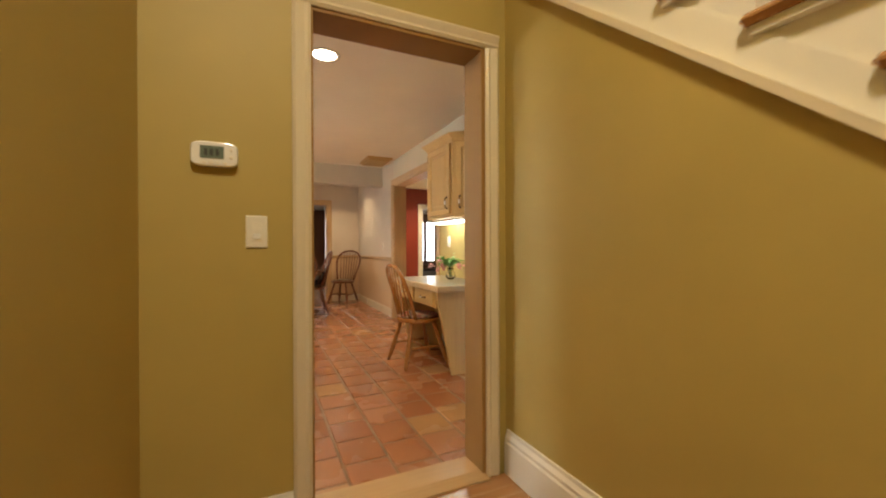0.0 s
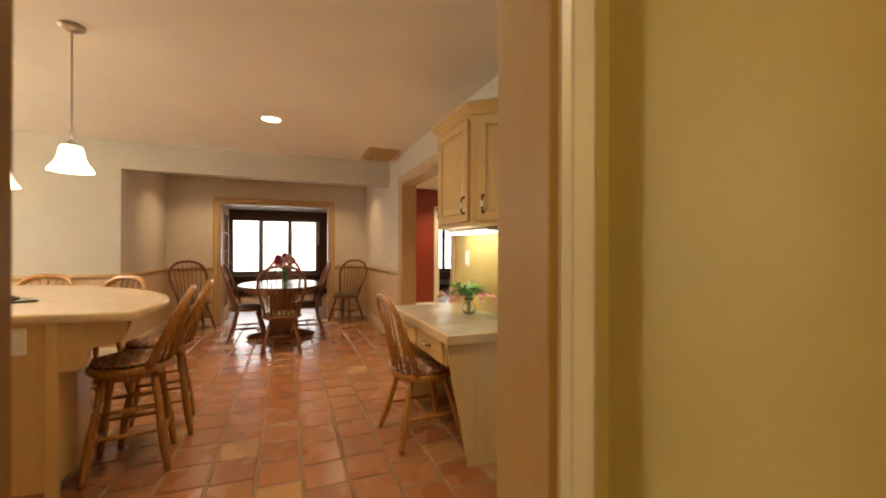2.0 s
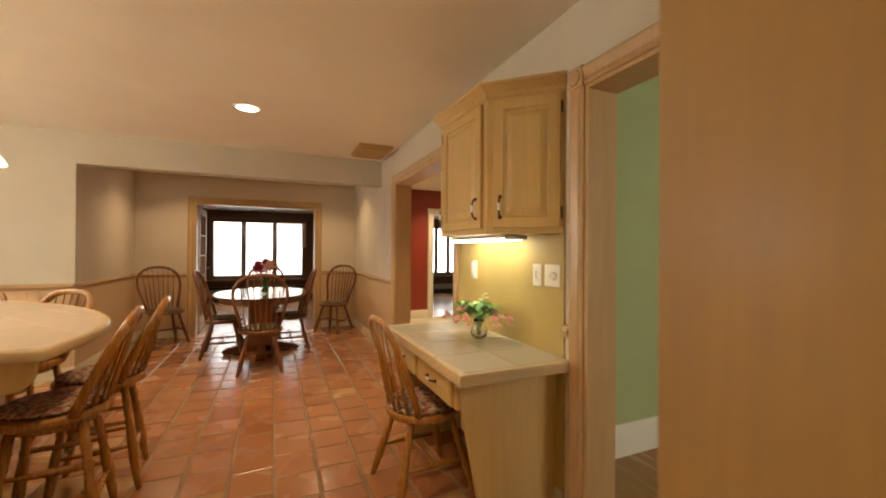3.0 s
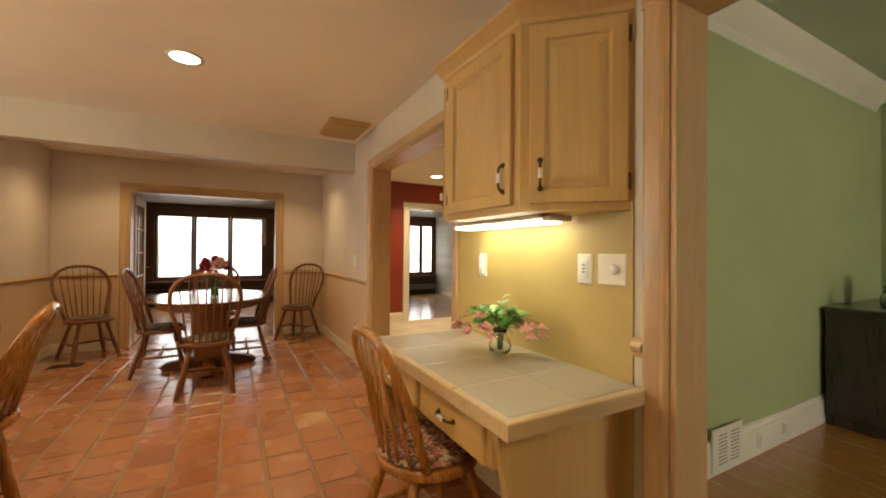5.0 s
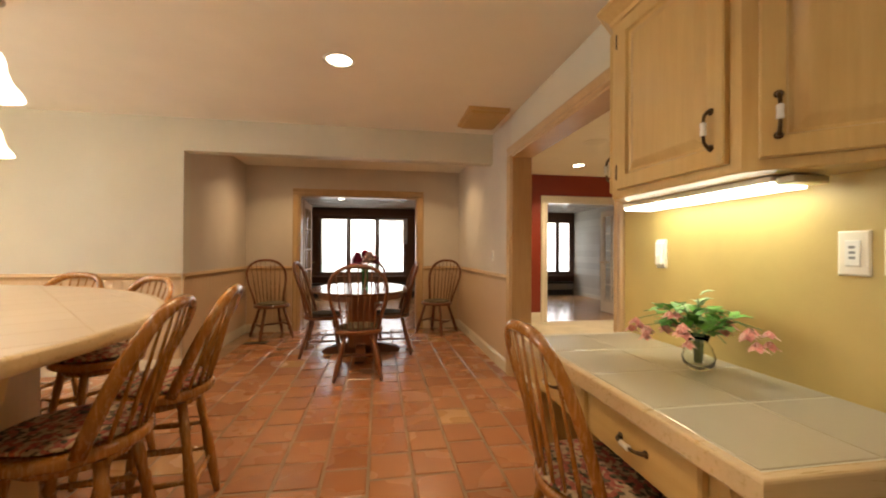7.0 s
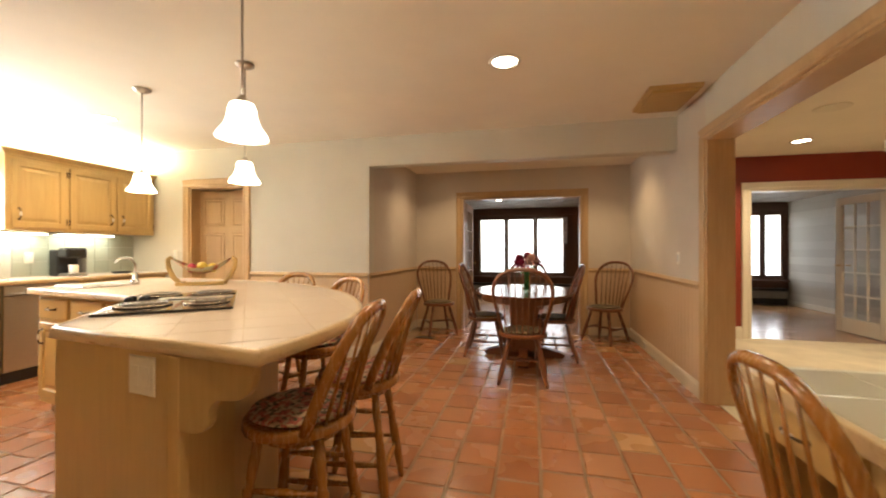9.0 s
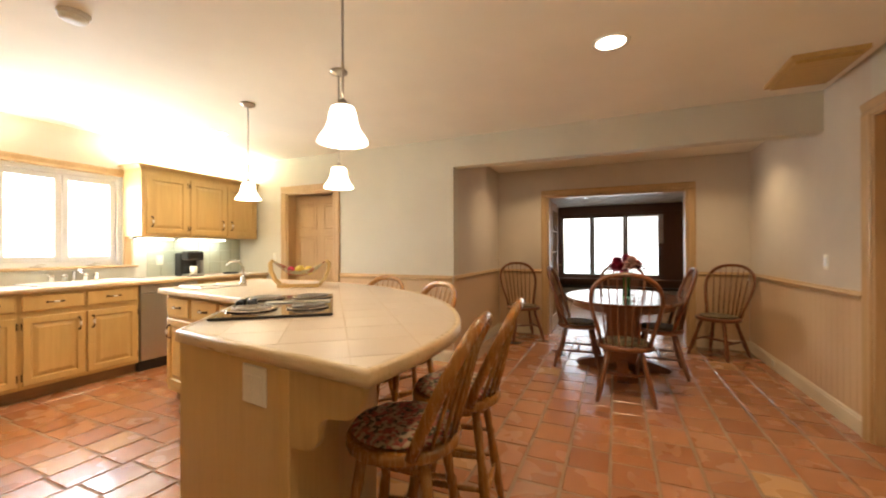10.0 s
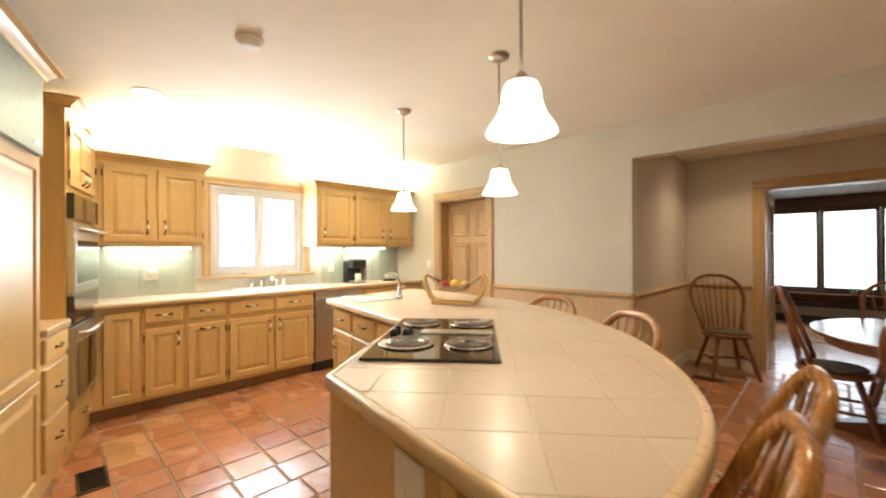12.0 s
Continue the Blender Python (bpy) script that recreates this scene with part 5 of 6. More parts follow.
# ---- staircase in the hall ----
stair = thing("staircase", "painted stringer staircase with oak treads", "staircase")
part("stringer", prism([(-0.15, stair_z(-0.15)), (2.64, stair_z(2.64)), (2.64, stair_z(2.64) + 0.12), (-0.15, stair_z(-0.15) + 0.12)], 1.69, 1.755, axis="x"), WHITE_TRIM, stair, "cream painted stringer")
cap = [(y, stair_z(y) + d) for y, d in ((-0.15, -0.012), (2.64, -0.012), (2.64, 0.018), (-0.15, 0.018))]
part("moulding", prism(cap, 1.655, 1.70, 0.004, axis="x"), CREAM_TRIM, stair, "moulding along the stringer")
for k in range(12):
    y = 0.062 + 0.223 * k
    z = stair_z(y) + 0.31
    if z > 3.1:
        break
    part("riser", boxes(((1.70, y, z - 0.19), (2.53, y + 0.02, z - 0.0))), WHITE_TRIM, stair)
    part("skirt", boxes(((1.70, y + 0.02, stair_z(y) + 0.02), (1.75, y + 0.223, z - 0.0))), WHITE_TRIM, stair)
    part("tread", boxes(((1.655, y - 0.012, z), (2.53, y + 0.24, z + 0.03)), bev=0.012), FLOOR_WOOD_X, stair, "oak tread with a rounded nosing")
    part("cove_strip", boxes(((1.675, y - 0.005, z - 0.02), (1.70, y + 0.223, z))), WHITE_TRIM, stair)
# No hall light is in view: this fitting and its lamp are added fill.
hl = thing("hall_ceiling_light", "unseen opal ceiling light added to light the hall", "ceiling light", pose(0.60, 0.80, 3.3))
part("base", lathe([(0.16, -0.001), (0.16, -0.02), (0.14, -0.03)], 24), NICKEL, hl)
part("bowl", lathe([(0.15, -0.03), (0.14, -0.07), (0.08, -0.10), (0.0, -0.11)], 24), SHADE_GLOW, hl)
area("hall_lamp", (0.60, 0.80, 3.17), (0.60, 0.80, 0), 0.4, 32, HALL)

# ---- wooden ceiling register ----
reg = thing("ceiling_register", "ochre wooden vent cover on the ceiling beside the beam", "vent", pose(2.075, 6.80, 2.42))
part("cover", boxes(((0.0, 0.0, 0.022), (0.38, 0.52, 0.05)), ((0.03, 0.03, 0.0), (0.35, 0.49, 0.021))), VENT_WOOD, reg)
part("slot_strip", boxes(*[((0.05, 0.06 + 0.05 * k, -0.002), (0.33, 0.068 + 0.05 * k, 0.0005)) for k in range(8)]), VENT_WOOD, reg)

# ---- daylight through the windows ----
# Green room: fill light through the added, unseen window.
area("green_room_daylight", (4.6, -1.5, 1.4), (4.6, 4, 1.2), 1.9, 42, (1.0, 0.97, 0.90), 1.4)
area("window_daylight", (WX - 0.16, 5.63, 1.54), (0, 5.63, 1.2), 0.9, 56, (0.92, 0.96, 1.0), 0.9)
area("sunroom_daylight", (0.95, 13.95, 1.3), (0.95, 5, 1.0), 2.2, 21, (0.92, 0.96, 1.0), 1.4)
area("sunroom_daylight_east", (6.0, 13.95, 1.3), (6.0, 5, 1.0), 1.9, 28, (0.92, 0.96, 1.0), 1.4)


# ---- pantry door, french doors ----
def panel_door():
    t = thing("pantry_door", "honey pine six-panel door in the pantry doorway", "door", pose(-2.625, 7.80, 0.01, 0, 0, 9))
    part("leaf", boxes(((-0.385, 0.0, 0.0), (0.385, 0.03, 1.97)), bev=0.003), DOOR_WOOD, t)
    for x in (-0.19, 0.19):
        for z, h in ((0.20, 0.50), (0.80, 0.62), (1.50, 0.36)):
            part("panel", relief_panel(0.28, h, [(0, 0), (0.0, 0.004), (0.012, 0.010), (0.03, 0.002), (0.05, 0.010)]), DOOR_WOOD, t, "", pose(x, 0.0, z))
    part("knob", lathe([(0.012, 0), (0.012, 0.03), (0.028, 0.045), (0.022, 0.065), (0.0, 0.07)], 16), BRASS, t, "brass knob", pose(-0.33, 0, 0.95, 90, 0, 0))
    for z in (0.2, 1.0, 1.75):
        part("hinge", HINGE, None, t, "", pose(0.385, -0.004, z))


panel_door()
structure("floor_pantry", boxes(((-3.3, 7.60, -0.1), (-1.95, 8.4, -0.003))), FLOOR_WOOD_X, "oak pantry floor", "floor")


def glazed_door(name, label, m, mat, w=0.80, h=1.98, cols=3, rows_n=5, handle=BRASS):
    """Hinged at local x=0, the leaf along +x."""
    t = thing(name, label, "door", m)
    s, bot = 0.11, 0.22
    part("leaf_frame", boxes(((0, -0.02, 0.01), (s, 0.02, h)), ((w - s, -0.02, 0.01), (w, 0.02, h)), ((s, -0.02, 0.01), (w - s, 0.02, bot)), ((s, -0.02, h - s), (w - s, 0.02, h)), bev=0.003), mat, t)
    cw, rh = (w - 2 * s) / cols, (h - s - bot) / rows_n
    for k in range(1, cols):
        part("muntin", boxes(((s + k * cw - 0.011, -0.014, bot), (s + k * cw + 0.011, 0.014, h - s)), bev=0.003), mat, t)
    for k in range(1, rows_n):
        part("muntin", boxes(((s, -0.013, bot + k * rh - 0.011), (w - s, 0.013, bot + k * rh + 0.011)), bev=0.003), mat, t)
    for i in range(cols):
        for k in range(rows_n):
            p = part("pane", boxes(((s + i * cw, -0.002, bot + k * rh), (s + (i + 1) * cw, 0.002, bot + (k + 1) * rh))), PANE, t)
            p.visible_shadow = False
    for sy in (-1, 1):
        part("handle", tube([(w - 0.05, sy * 0.02, 0.98), (w - 0.05, sy * 0.06, 0.98), (w - 0.15, sy * 0.065, 0.98)], 0.009, 8), handle, t, "lever handle")
    for z in (0.2, 1.0, 1.78):
        part("hinge", turned((0, 0.024, z - 0.045), (0, 0.024, z + 0.045), [(0, 0.006), (0.1, 0.009), (0.9, 0.009), (1, 0.006)], 8), BRASS, t, "brass hinge")
    return t


glazed_door("french_door", "white fifteen-pane french door standing open", pose(5.72, 9.77, 0, 0, 0, 93), WHITE_TRIM, 0.84)
glazed_door("french_door", "pine glazed french door folded open at the sunroom opening", pose(0.150, 9.64, 0, 0, 0, 91), DOOR_WOOD, 0.80, 1.96)

# ---- sunroom fittings ----
heat = thing("baseboard_heater", "long dark baseboard heater under the sunroom windows", "heater", pose(2.3, 13.55, 0))
part("cover", boxes(((-4.2, 0.0, 0.14), (4.35, 0.14, 0.30)), bev=0.006), GREY, heat)
part("top_slot", boxes(((-4.2, 0.02, 0.30), (4.35, 0.14, 0.36))), BLACK, heat)
part("foot_slot", boxes(((-4.2, 0.03, 0.0), (4.35, 0.14, 0.14))), BLACK, heat)
sill = structure("sunroom_sill", boxes(((-2.0, 13.58, 0.50), (6.7, 13.70, 0.54)), bev=0.005), SUN_WOOD, "dark wooden window ledge", "trim")
structure("sunroom_header", boxes(((-2.0, 13.66, 2.09), (6.7, 13.70, 2.20)), bev=0.004), SUN_WOOD, "dark wooden window head", "trim")
seams = bmesh.new()
for k in range(27):
    box((-2.0, 9.8 + 0.15 * k, 2.274), (6.7, 9.806 + 0.15 * k, 2.28), 0, seams)
structure("ceiling_board_joints", seams, SUN_WOOD, "dark joints between the ceiling boards", "trim")
downlight(0.49, 11.97, 5, 2.28, 0.07)
# Second sunroom downlight: out of view, added as fill.
downlight(1.7, 10.9, 5, 2.28, 0.07)
downlight(4.22, 8.84, 16)
# The next two are unseen, added to brighten the red room.
downlight(4.6, 6.2, 16)
downlight(6.2, 7.4, 16)
blind = thing("roller_blind", "half-lowered white slatted blind in the sunroom window", "blind", pose(1.69, 13.69, 2.03))
for k in range(30):
    part("slat", boxes(((-0.34, -0.012, -0.022 * k - 0.02), (0.34, 0.0, -0.022 * k - 0.008))), VINYL, blind)

# ---- ceiling and floor fittings ----
sm = thing("smoke_detector", "round white smoke detector on the kitchen ceiling", "smoke detector", pose(-1.53, 4.70, 2.47))
part("base", lathe([(0.07, -0.001), (0.07, -0.012), (0.066, -0.016)], 24), MATT_WHITE, sm)
part("cap", lathe([(0.06, -0.016), (0.056, -0.034), (0.03, -0.042), (0.0, -0.042)], 24), MATT_WHITE, sm)
sp = thing("ceiling_speaker", "round flush ceiling speaker in the red room", "speaker", pose(3.78, 7.65, 2.47))
part("ring", lathe([(0.13, -0.001), (0.13, -0.006), (0.115, -0.008)], 28), PLATE, sp)
part("grille", lathe([(0.115, -0.004), (0.0, -0.005)], 28), paint("speaker_cloth", (0.34, 0.31, 0.26), 0.9, 0.1, 60), sp)
for y in (5.32, 5.80):
    e = thing("eyeball_spot", "small white recessed spot over the sink", "ceiling light", pose(-3.62, y, 2.47), "spots over the sink")
    part("ring", lathe([(0.055, -0.001), (0.052, -0.006), (0.04, -0.007), (0.036, 0.0)], 20), PORCELAIN, e)
    part("eye", lathe([(0.0, -0.004), (0.036, -0.002)], 16), GREY, e)


def floor_vent(x, y, w, h, label):
    t = thing("floor_vent", label, "vent", pose(x, y, 0.0005), "floor vents")
    part("frame", boxes(((-w / 2, -h / 2, 0), (w / 2, -h / 2 + 0.015, 0.006)), ((-w / 2, h / 2 - 0.015, 0), (w / 2, h / 2, 0.006)), ((-w / 2, -h / 2, 0), (-w / 2 + 0.015, h / 2, 0.006)), ((w / 2 - 0.015, -h / 2, 0), (w / 2, h / 2, 0.006))), BRONZE, t)
    n = int(w / 0.02)
    for k in range(1, n):
        part("louvre", boxes(((-w / 2 + k * w / n - 0.003, -h / 2 + 0.014, 0.0015), (-w / 2 + k * w / n + 0.003, h / 2 - 0.014, 0.005))), BRONZE, t)
    # Thin black sheet stands in for the shade below the louvres.
    part("duct", boxes(((-w / 2 + 0.012, -h / 2 + 0.012, 0.0005), (w / 2 - 0.012, h / 2 - 0.012, 0.0012))), BLACK, t)


floor_vent(-0.24, 8.72, 0.28, 0.13, "dark metal floor vent in the terracotta tiles")
floor_vent(-2.42, 4.12, 0.30, 0.14, "dark metal floor vent beside the ovens")
plate("wall_outlet", "white outlet low on the dining wall baseboard", facing(2.512, 8.62, 0.03, -90), 0.115, 0.07, "rocker")
plate("wall_outlet", "white outlet low on the alcove baseboard", facing(-0.574, 8.35, 0.03, 90), 0.115, 0.07, "rocker")
plate("wall_outlet", "white outlet on the kitchen splashback", facing(WX + 0.012, 4.62, 1.07, 90), 0.115, 0.115, "outlet")
plate("wall_outlet", "white outlet on the splashback beside the coffee maker", facing(WX + 0.012, 6.5, 1.07, 90), 0.075, 0.115, "outlet")
plate("wall_outlet", "white jack on the tall baseboard of the green room", facing(4.17, 4.377, 0.045, 0), 0.05, 0.09, "rocker")
plate("wall_outlet", "white jack on the tall baseboard of the green room", facing(4.50, 4.377, 0.06, 0), 0.05, 0.08, "rocker")
gr = thing("wall_register", "white slotted wall register in the green room", "vent", pose(3.80, 4.40, 0.02))
part("frame", relief_panel(0.32, 0.24, [(0, 0), (0, 0.006), (0.01, 0.012), (0.03, 0.012)]), WHITE_TRIM, gr, "", pose(0, -0.022, 0))
for k in range(9):
    part("slot", boxes(((-0.11, -0.0355, 0.04 + 0.02 * k), (-0.02, -0.0335, 0.046 + 0.02 * k)), ((0.02, -0.0355, 0.04 + 0.02 * k), (0.11, -0.0335, 0.046 + 0.02 * k))), GREY, gr)


# ---- flowers ----
def leaf_into(bm, at, ahead, up, length, width, index, cup=0.15):
    """One leaf or petal: a cupped blade of six faces."""
    d, u = Vector(ahead).normalized(), Vector(up)
    s = d.cross(u).normalized()
    n = s.cross(d).normalized()
    at = Vector(at)
    rows_ = []
    for f, w, h in ((0.0, 0.12, 0.0), (0.3, 0.85, cup * 0.5), (0.65, 0.9, cup * 0.35), (1.0, 0.08, -cup * 0.5)):
        c = at + d * length * f + n * length * h
        rows_.append([bm.verts.new(c - s * width / 2 * w + n * width * 0.12 * w), bm.verts.new(c), bm.verts.new(c + s * width / 2 * w + n * width * 0.12 * w)])
    for a, b in zip(rows_, rows_[1:]):
        for k in range(2):
            f = bm.faces.new((a[k], a[k + 1], b[k + 1], b[k]))
            f.material_index, f.smooth = index, True


def vase_of_bells():
    """Leafy sprays with hanging pink bells in a small round vase on the desk."""
    t = thing("flower_vase", "small round glass vase with pink bell flowers and leaves", "vase of flowers", pose(2.34, 4.575, 0.787))
    part("vase", lathe([(0.0, 0.004), (0.028, 0.003), (0.045, 0.02), (0.05, 0.045), (0.04, 0.075), (0.026, 0.095), (0.034, 0.115), (0.031, 0.115), (0.023, 0.095), (0.037, 0.075), (0.046, 0.045), (0.041, 0.022), (0.0, 0.01)], 20), VASE_GLASS, t, "clear glass bowl")
    rnd = random.Random(4)
    stems, leaves, bells = bmesh.new(), bmesh.new(), bmesh.new()
    for k in range(13):
        a = 2 * math.pi * k / 13 + rnd.uniform(-0.2, 0.2)
        reach = rnd.uniform(0.08, 0.20)
        top = rnd.uniform(0.17, 0.27) - reach * 0.25
        p = [Vector((0.01 * math.cos(a), 0.01 * math.sin(a), 0.02)), Vector((0.015 * math.cos(a), 0.015 * math.sin(a), 0.12)), Vector((reach * 0.6 * math.cos(a), reach * 0.6 * math.sin(a), top)), Vector((reach * math.cos(a), reach * math.sin(a), top - 0.02))]
        tube(p, 0.0018, 5, stems)
        for q in range(7):
            at = p[1].lerp(p[2], 0.35 + 0.1 * q) + Vector((rnd.uniform(-0.015, 0.015), rnd.uniform(-0.015, 0.015), rnd.uniform(-0.01, 0.02)))
            b = a + rnd.uniform(-1.6, 1.6)
            leaf_into(leaves, at, (math.cos(b), math.sin(b), rnd.uniform(-0.2, 0.6)), (0, 0, 1), rnd.uniform(0.045, 0.07), rnd.uniform(0.034, 0.05), 1 if k in (2, 3) and q > 2 else 0)
        if k % 4 != 1:
            for q in range(3):
                at = p[3] + Vector((rnd.uniform(-0.025, 0.025), rnd.uniform(-0.025, 0.025), rnd.uniform(-0.03, 0.01)))
                for j in range(6):
                    c = 2 * math.pi * j / 6
                    leaf_into(bells, at, (math.cos(c) * 0.7, math.sin(c) * 0.7, -0.8), (math.cos(c), math.sin(c), 0.6), rnd.uniform(0.030, 0.044), 0.022, j % 2, -0.2)
    part("stems", stems, STEM, t, "thin green stems")
    part("leaves", leaves, [LEAF, LEAF_PALE], t, "fresh green leaves")
    part("blossoms", bells, [PINK, PALE_PINK], t, "hanging pink bells")


vase_of_bells()


def peonies():
    t = thing("peony_vase", "tall green glass vase with crimson and pink peonies", "vase of flowers", pose(1.14, 7.95, 0.75))
    part("vase", lathe([(0.0, 0.004), (0.04, 0.003), (0.042, 0.03), (0.034, 0.10), (0.04, 0.20), (0.045, 0.24), (0.041, 0.24), (0.036, 0.20), (0.03, 0.10), (0.036, 0.03), (0.0, 0.012)], 20), GREEN_GLASS, t, "green glass cylinder")
    rnd = random.Random(9)
    stems, leaves = bmesh.new(), bmesh.new()
    heads = [(-0.085, 0.01, 0.33, 0), (0.05, -0.05, 0.335, 1), (0.10, 0.02, 0.29, 0), (-0.05, -0.06, 0.27, 0), (0.0, 0.05, 0.35, 0), (0.02, -0.07, 0.30, 1), (-0.10, -0.02, 0.28, 0)]
    for x, y, z, pale in heads:
        tube([(x * 0.1, y * 0.1, 0.02), (x * 0.3, y * 0.3, 0.2), (x, y, z - 0.02)], 0.003, 5, stems)
        bm = bmesh.new()
        for layer in range(5):
            for j in range(8):
                c = 2 * math.pi * (j + layer * 0.37) / 8
                el = 0.1 + layer * 0.33
                r0 = 0.012
                leaf_into(bm, (x + r0 * math.cos(c), y + r0 * math.sin(c), z - 0.01 + layer * 0.004), (math.cos(c) * math.cos(el), math.sin(c) * math.cos(el), math.sin(el)), (-math.cos(c) * math.sin(el), -math.sin(c) * math.sin(el), math.cos(el)), rnd.uniform(0.070, 0.09), rnd.uniform(0.060, 0.076), 0, 0.3)
        part("blossom", bm, PALE_PINK if pale else CRIMSON, t, "pale pink peony" if pale else "crimson peony")
    for k in range(14):
        a = rnd.uniform(0, 6.3)
        leaf_into(leaves, (0.03 * math.cos(a), 0.03 * math.sin(a), rnd.uniform(0.20, 0.28)), (math.cos(a), math.sin(a), rnd.uniform(-0.2, 0.3)), (0, 0, 1), rnd.uniform(0.07, 0.11), 0.03, 0)
    part("stems", stems, STEM, t)
    part("leaves", leaves, LEAF, t)


peonies()


# ---- island things ----
def hammock_basket():
    t = thing("fruit_hammock", "wooden stand with a woven fruit hammock on the island", "fruit basket", pose(-1.40, 6.15, 0.929, 0, 0, 30))
    for y in (-0.06, 0.06):
        part("foot", boxes(((-0.17, y - 0.012, 0.0), (0.17, y + 0.012, 0.02)), bev=0.004), LEMON_WOOD, t)
    for s in (-1, 1):
        part("arm", tube([(s * 0.15, 0, 0.012), (s * 0.20, 0, 0.06), (s * 0.235, 0, 0.14), (s * 0.24, 0, 0.20), (s * 0.215, 0, 0.225)], 0.013, 8, None, None, 1.5), LEMON_WOOD, t, "curved pale wooden arm")
    part("cross_bar", boxes(((-0.16, -0.072, 0.018), (-0.13, 0.072, 0.03)), ((0.13, -0.072, 0.018), (0.16, 0.072, 0.03)), bev=0.003), LEMON_WOOD, t)
    bm = bmesh.new()
    grid = []
    for i in range(17):
        u = i / 16 * 2 - 1
        row = []
        for j in range(7):
            v = j / 6 * 2 - 1
            w = 0.11 * (1 - 0.75 * u * u)
            row.append(bm.verts.new((u * 0.215, v * w, 0.09 + 0.13 * u * u + 0.05 * v * v * (1 - u * u))))
        grid.append(row)
    for i in range(16):
        for j in range(6):
            bm.faces.new((grid[i][j], grid[i + 1][j], grid[i + 1][j + 1], grid[i][j + 1])).smooth = True
    bmesh.ops.solidify(bm, geom=bm.faces[:], thickness=0.005)
    part("hammock", bm, QUILT, t, "patterned woven sling")


LEMON_WOOD = wood("pale_varnished_wood", (0.62, 0.40, 0.14), (0.72, 0.50, 0.20), 0, 0.3, 0.3)
hammock_basket()
for x, y, z, r, col, lab in ((-1.40, 6.15, 1.07, 0.042, LEMON, "yellow lemon in the fruit hammock"), (-1.47, 6.12, 1.065, 0.038, CRIMSON, "red apple in the fruit hammock"), (-1.34, 6.19, 1.066, 0.038, LEMON, "yellow lemon in the fruit hammock")):
    solid("fruit", lathe([(0.0, -r), (r * 0.6, -r * 0.82), (r * 0.97, -r * 0.2), (r * 0.95, r * 0.3), (r * 0.55, r * 0.85), (r * 0.1, r * 1.0), (0.0, r * 0.92)], 16), col, lab, "fruit", "fruit in the hammock", "", pose(x, y, z))

isk = thing("prep_sink", "small white prep sink in the island worktop", "sink", pose(-2.15, 5.88, 0.929, 0, 0, -10))
part("rim", boxes(((-0.19, -0.16, 0), (0.19, -0.135, 0.014)), ((-0.19, 0.135, 0), (0.19, 0.16, 0.014)), ((-0.19, -0.14, 0), (-0.165, 0.14, 0.014)), ((0.165, -0.14, 0), (0.19, 0.14, 0.014)), bev=0.005), PORCELAIN, isk)
part("basin", boxes(((-0.168, -0.138, 0.001), (0.168, 0.138, 0.004))), PORCELAIN, isk)
fa = thing("bar_faucet", "chrome gooseneck bar faucet on the island", "faucet", pose(-1.93, 6.03, 0.929))
part("base", lathe([(0.032, 0.0), (0.03, 0.03), (0.02, 0.045), (0.018, 0.09), (0.0, 0.095)], 16), CHROME, fa)
part("spout", tube([(0, 0, 0.05), (0, 0, 0.17), (-0.03, -0.02, 0.215), (-0.09, -0.05, 0.215), (-0.12, -0.07, 0.18)], 0.009, 8), CHROME, fa)
part("lever", tube([(0.0, 0.0, 0.09), (0.06, 0.02, 0.11)], 0.006, 8), CHROME, fa)

cm = thing("coffee_maker", "black coffee maker with a white mug on the worktop", "coffee maker", pose(-3.68, 6.72, 0.931, 0, 0, 90))
part("tower", boxes(((-0.10, 0.02, 0.0), (0.10, 0.15, 0.28)), bev=0.015), BLACK, cm)
part("head", boxes(((-0.10, -0.12, 0.19), (0.10, 0.03, 0.30)), bev=0.02), BLACK, cm)
part("drip_tray", boxes(((-0.09, -0.13, 0.0), (0.09, 0.03, 0.03)), bev=0.008), STEEL, cm)
part("water_tank", boxes(((0.10, -0.02, 0.0), (0.16, 0.14, 0.26)), bev=0.01), GREY, cm)
solid("mug", lathe([(0.0, 0.003), (0.035, 0.0), (0.042, 0.02), (0.042, 0.09), (0.038, 0.09), (0.037, 0.02), (0.0, 0.01)], 18), PORCELAIN, "white mug on the coffee maker tray", "mug", "", "", pose(-3.62, 6.72, 0.961))
tr = thing("trivet", "black iron trivet on the kitchen worktop", "trivet", pose(-3.62, 7.22, 0.931))
part("ring", tube([(0.09 * math.cos(a), 0.09 * math.sin(a), 0.014) for a in (2 * math.pi * k / 20 for k in range(20))], 0.008, 6, closed=True), BLACK, tr)
part("cross", boxes(((-0.09, -0.006, 0.0), (0.09, 0.006, 0.015)), ((-0.006, -0.09, 0.0), (0.006, 0.09, 0.0145))), BLACK, tr)
nl = thing("night_light", "small white plug-in light on the splashback", "night light", pose(WX + 0.02, 4.62, 1.12, 0, 0, 90))
part("bowl", lathe([(0.02, 0.0), (0.04, 0.03), (0.045, 0.07), (0.03, 0.075), (0.0, 0.075)], 14), PORCELAIN, nl, "", pose(0, -0.03, 0))

pl = thing("sill_plant", "small spiky potted plant on the sunroom ledge", "plant", pose(0.93, 13.635, 0.54))
part("pot", lathe([(0.0, 0.0), (0.035, 0.0), (0.045, 0.07), (0.04, 0.07), (0.035, 0.055), (0.0, 0.055)], 14), GREY, pl)
bm = bmesh.new()
rnd = random.Random(12)
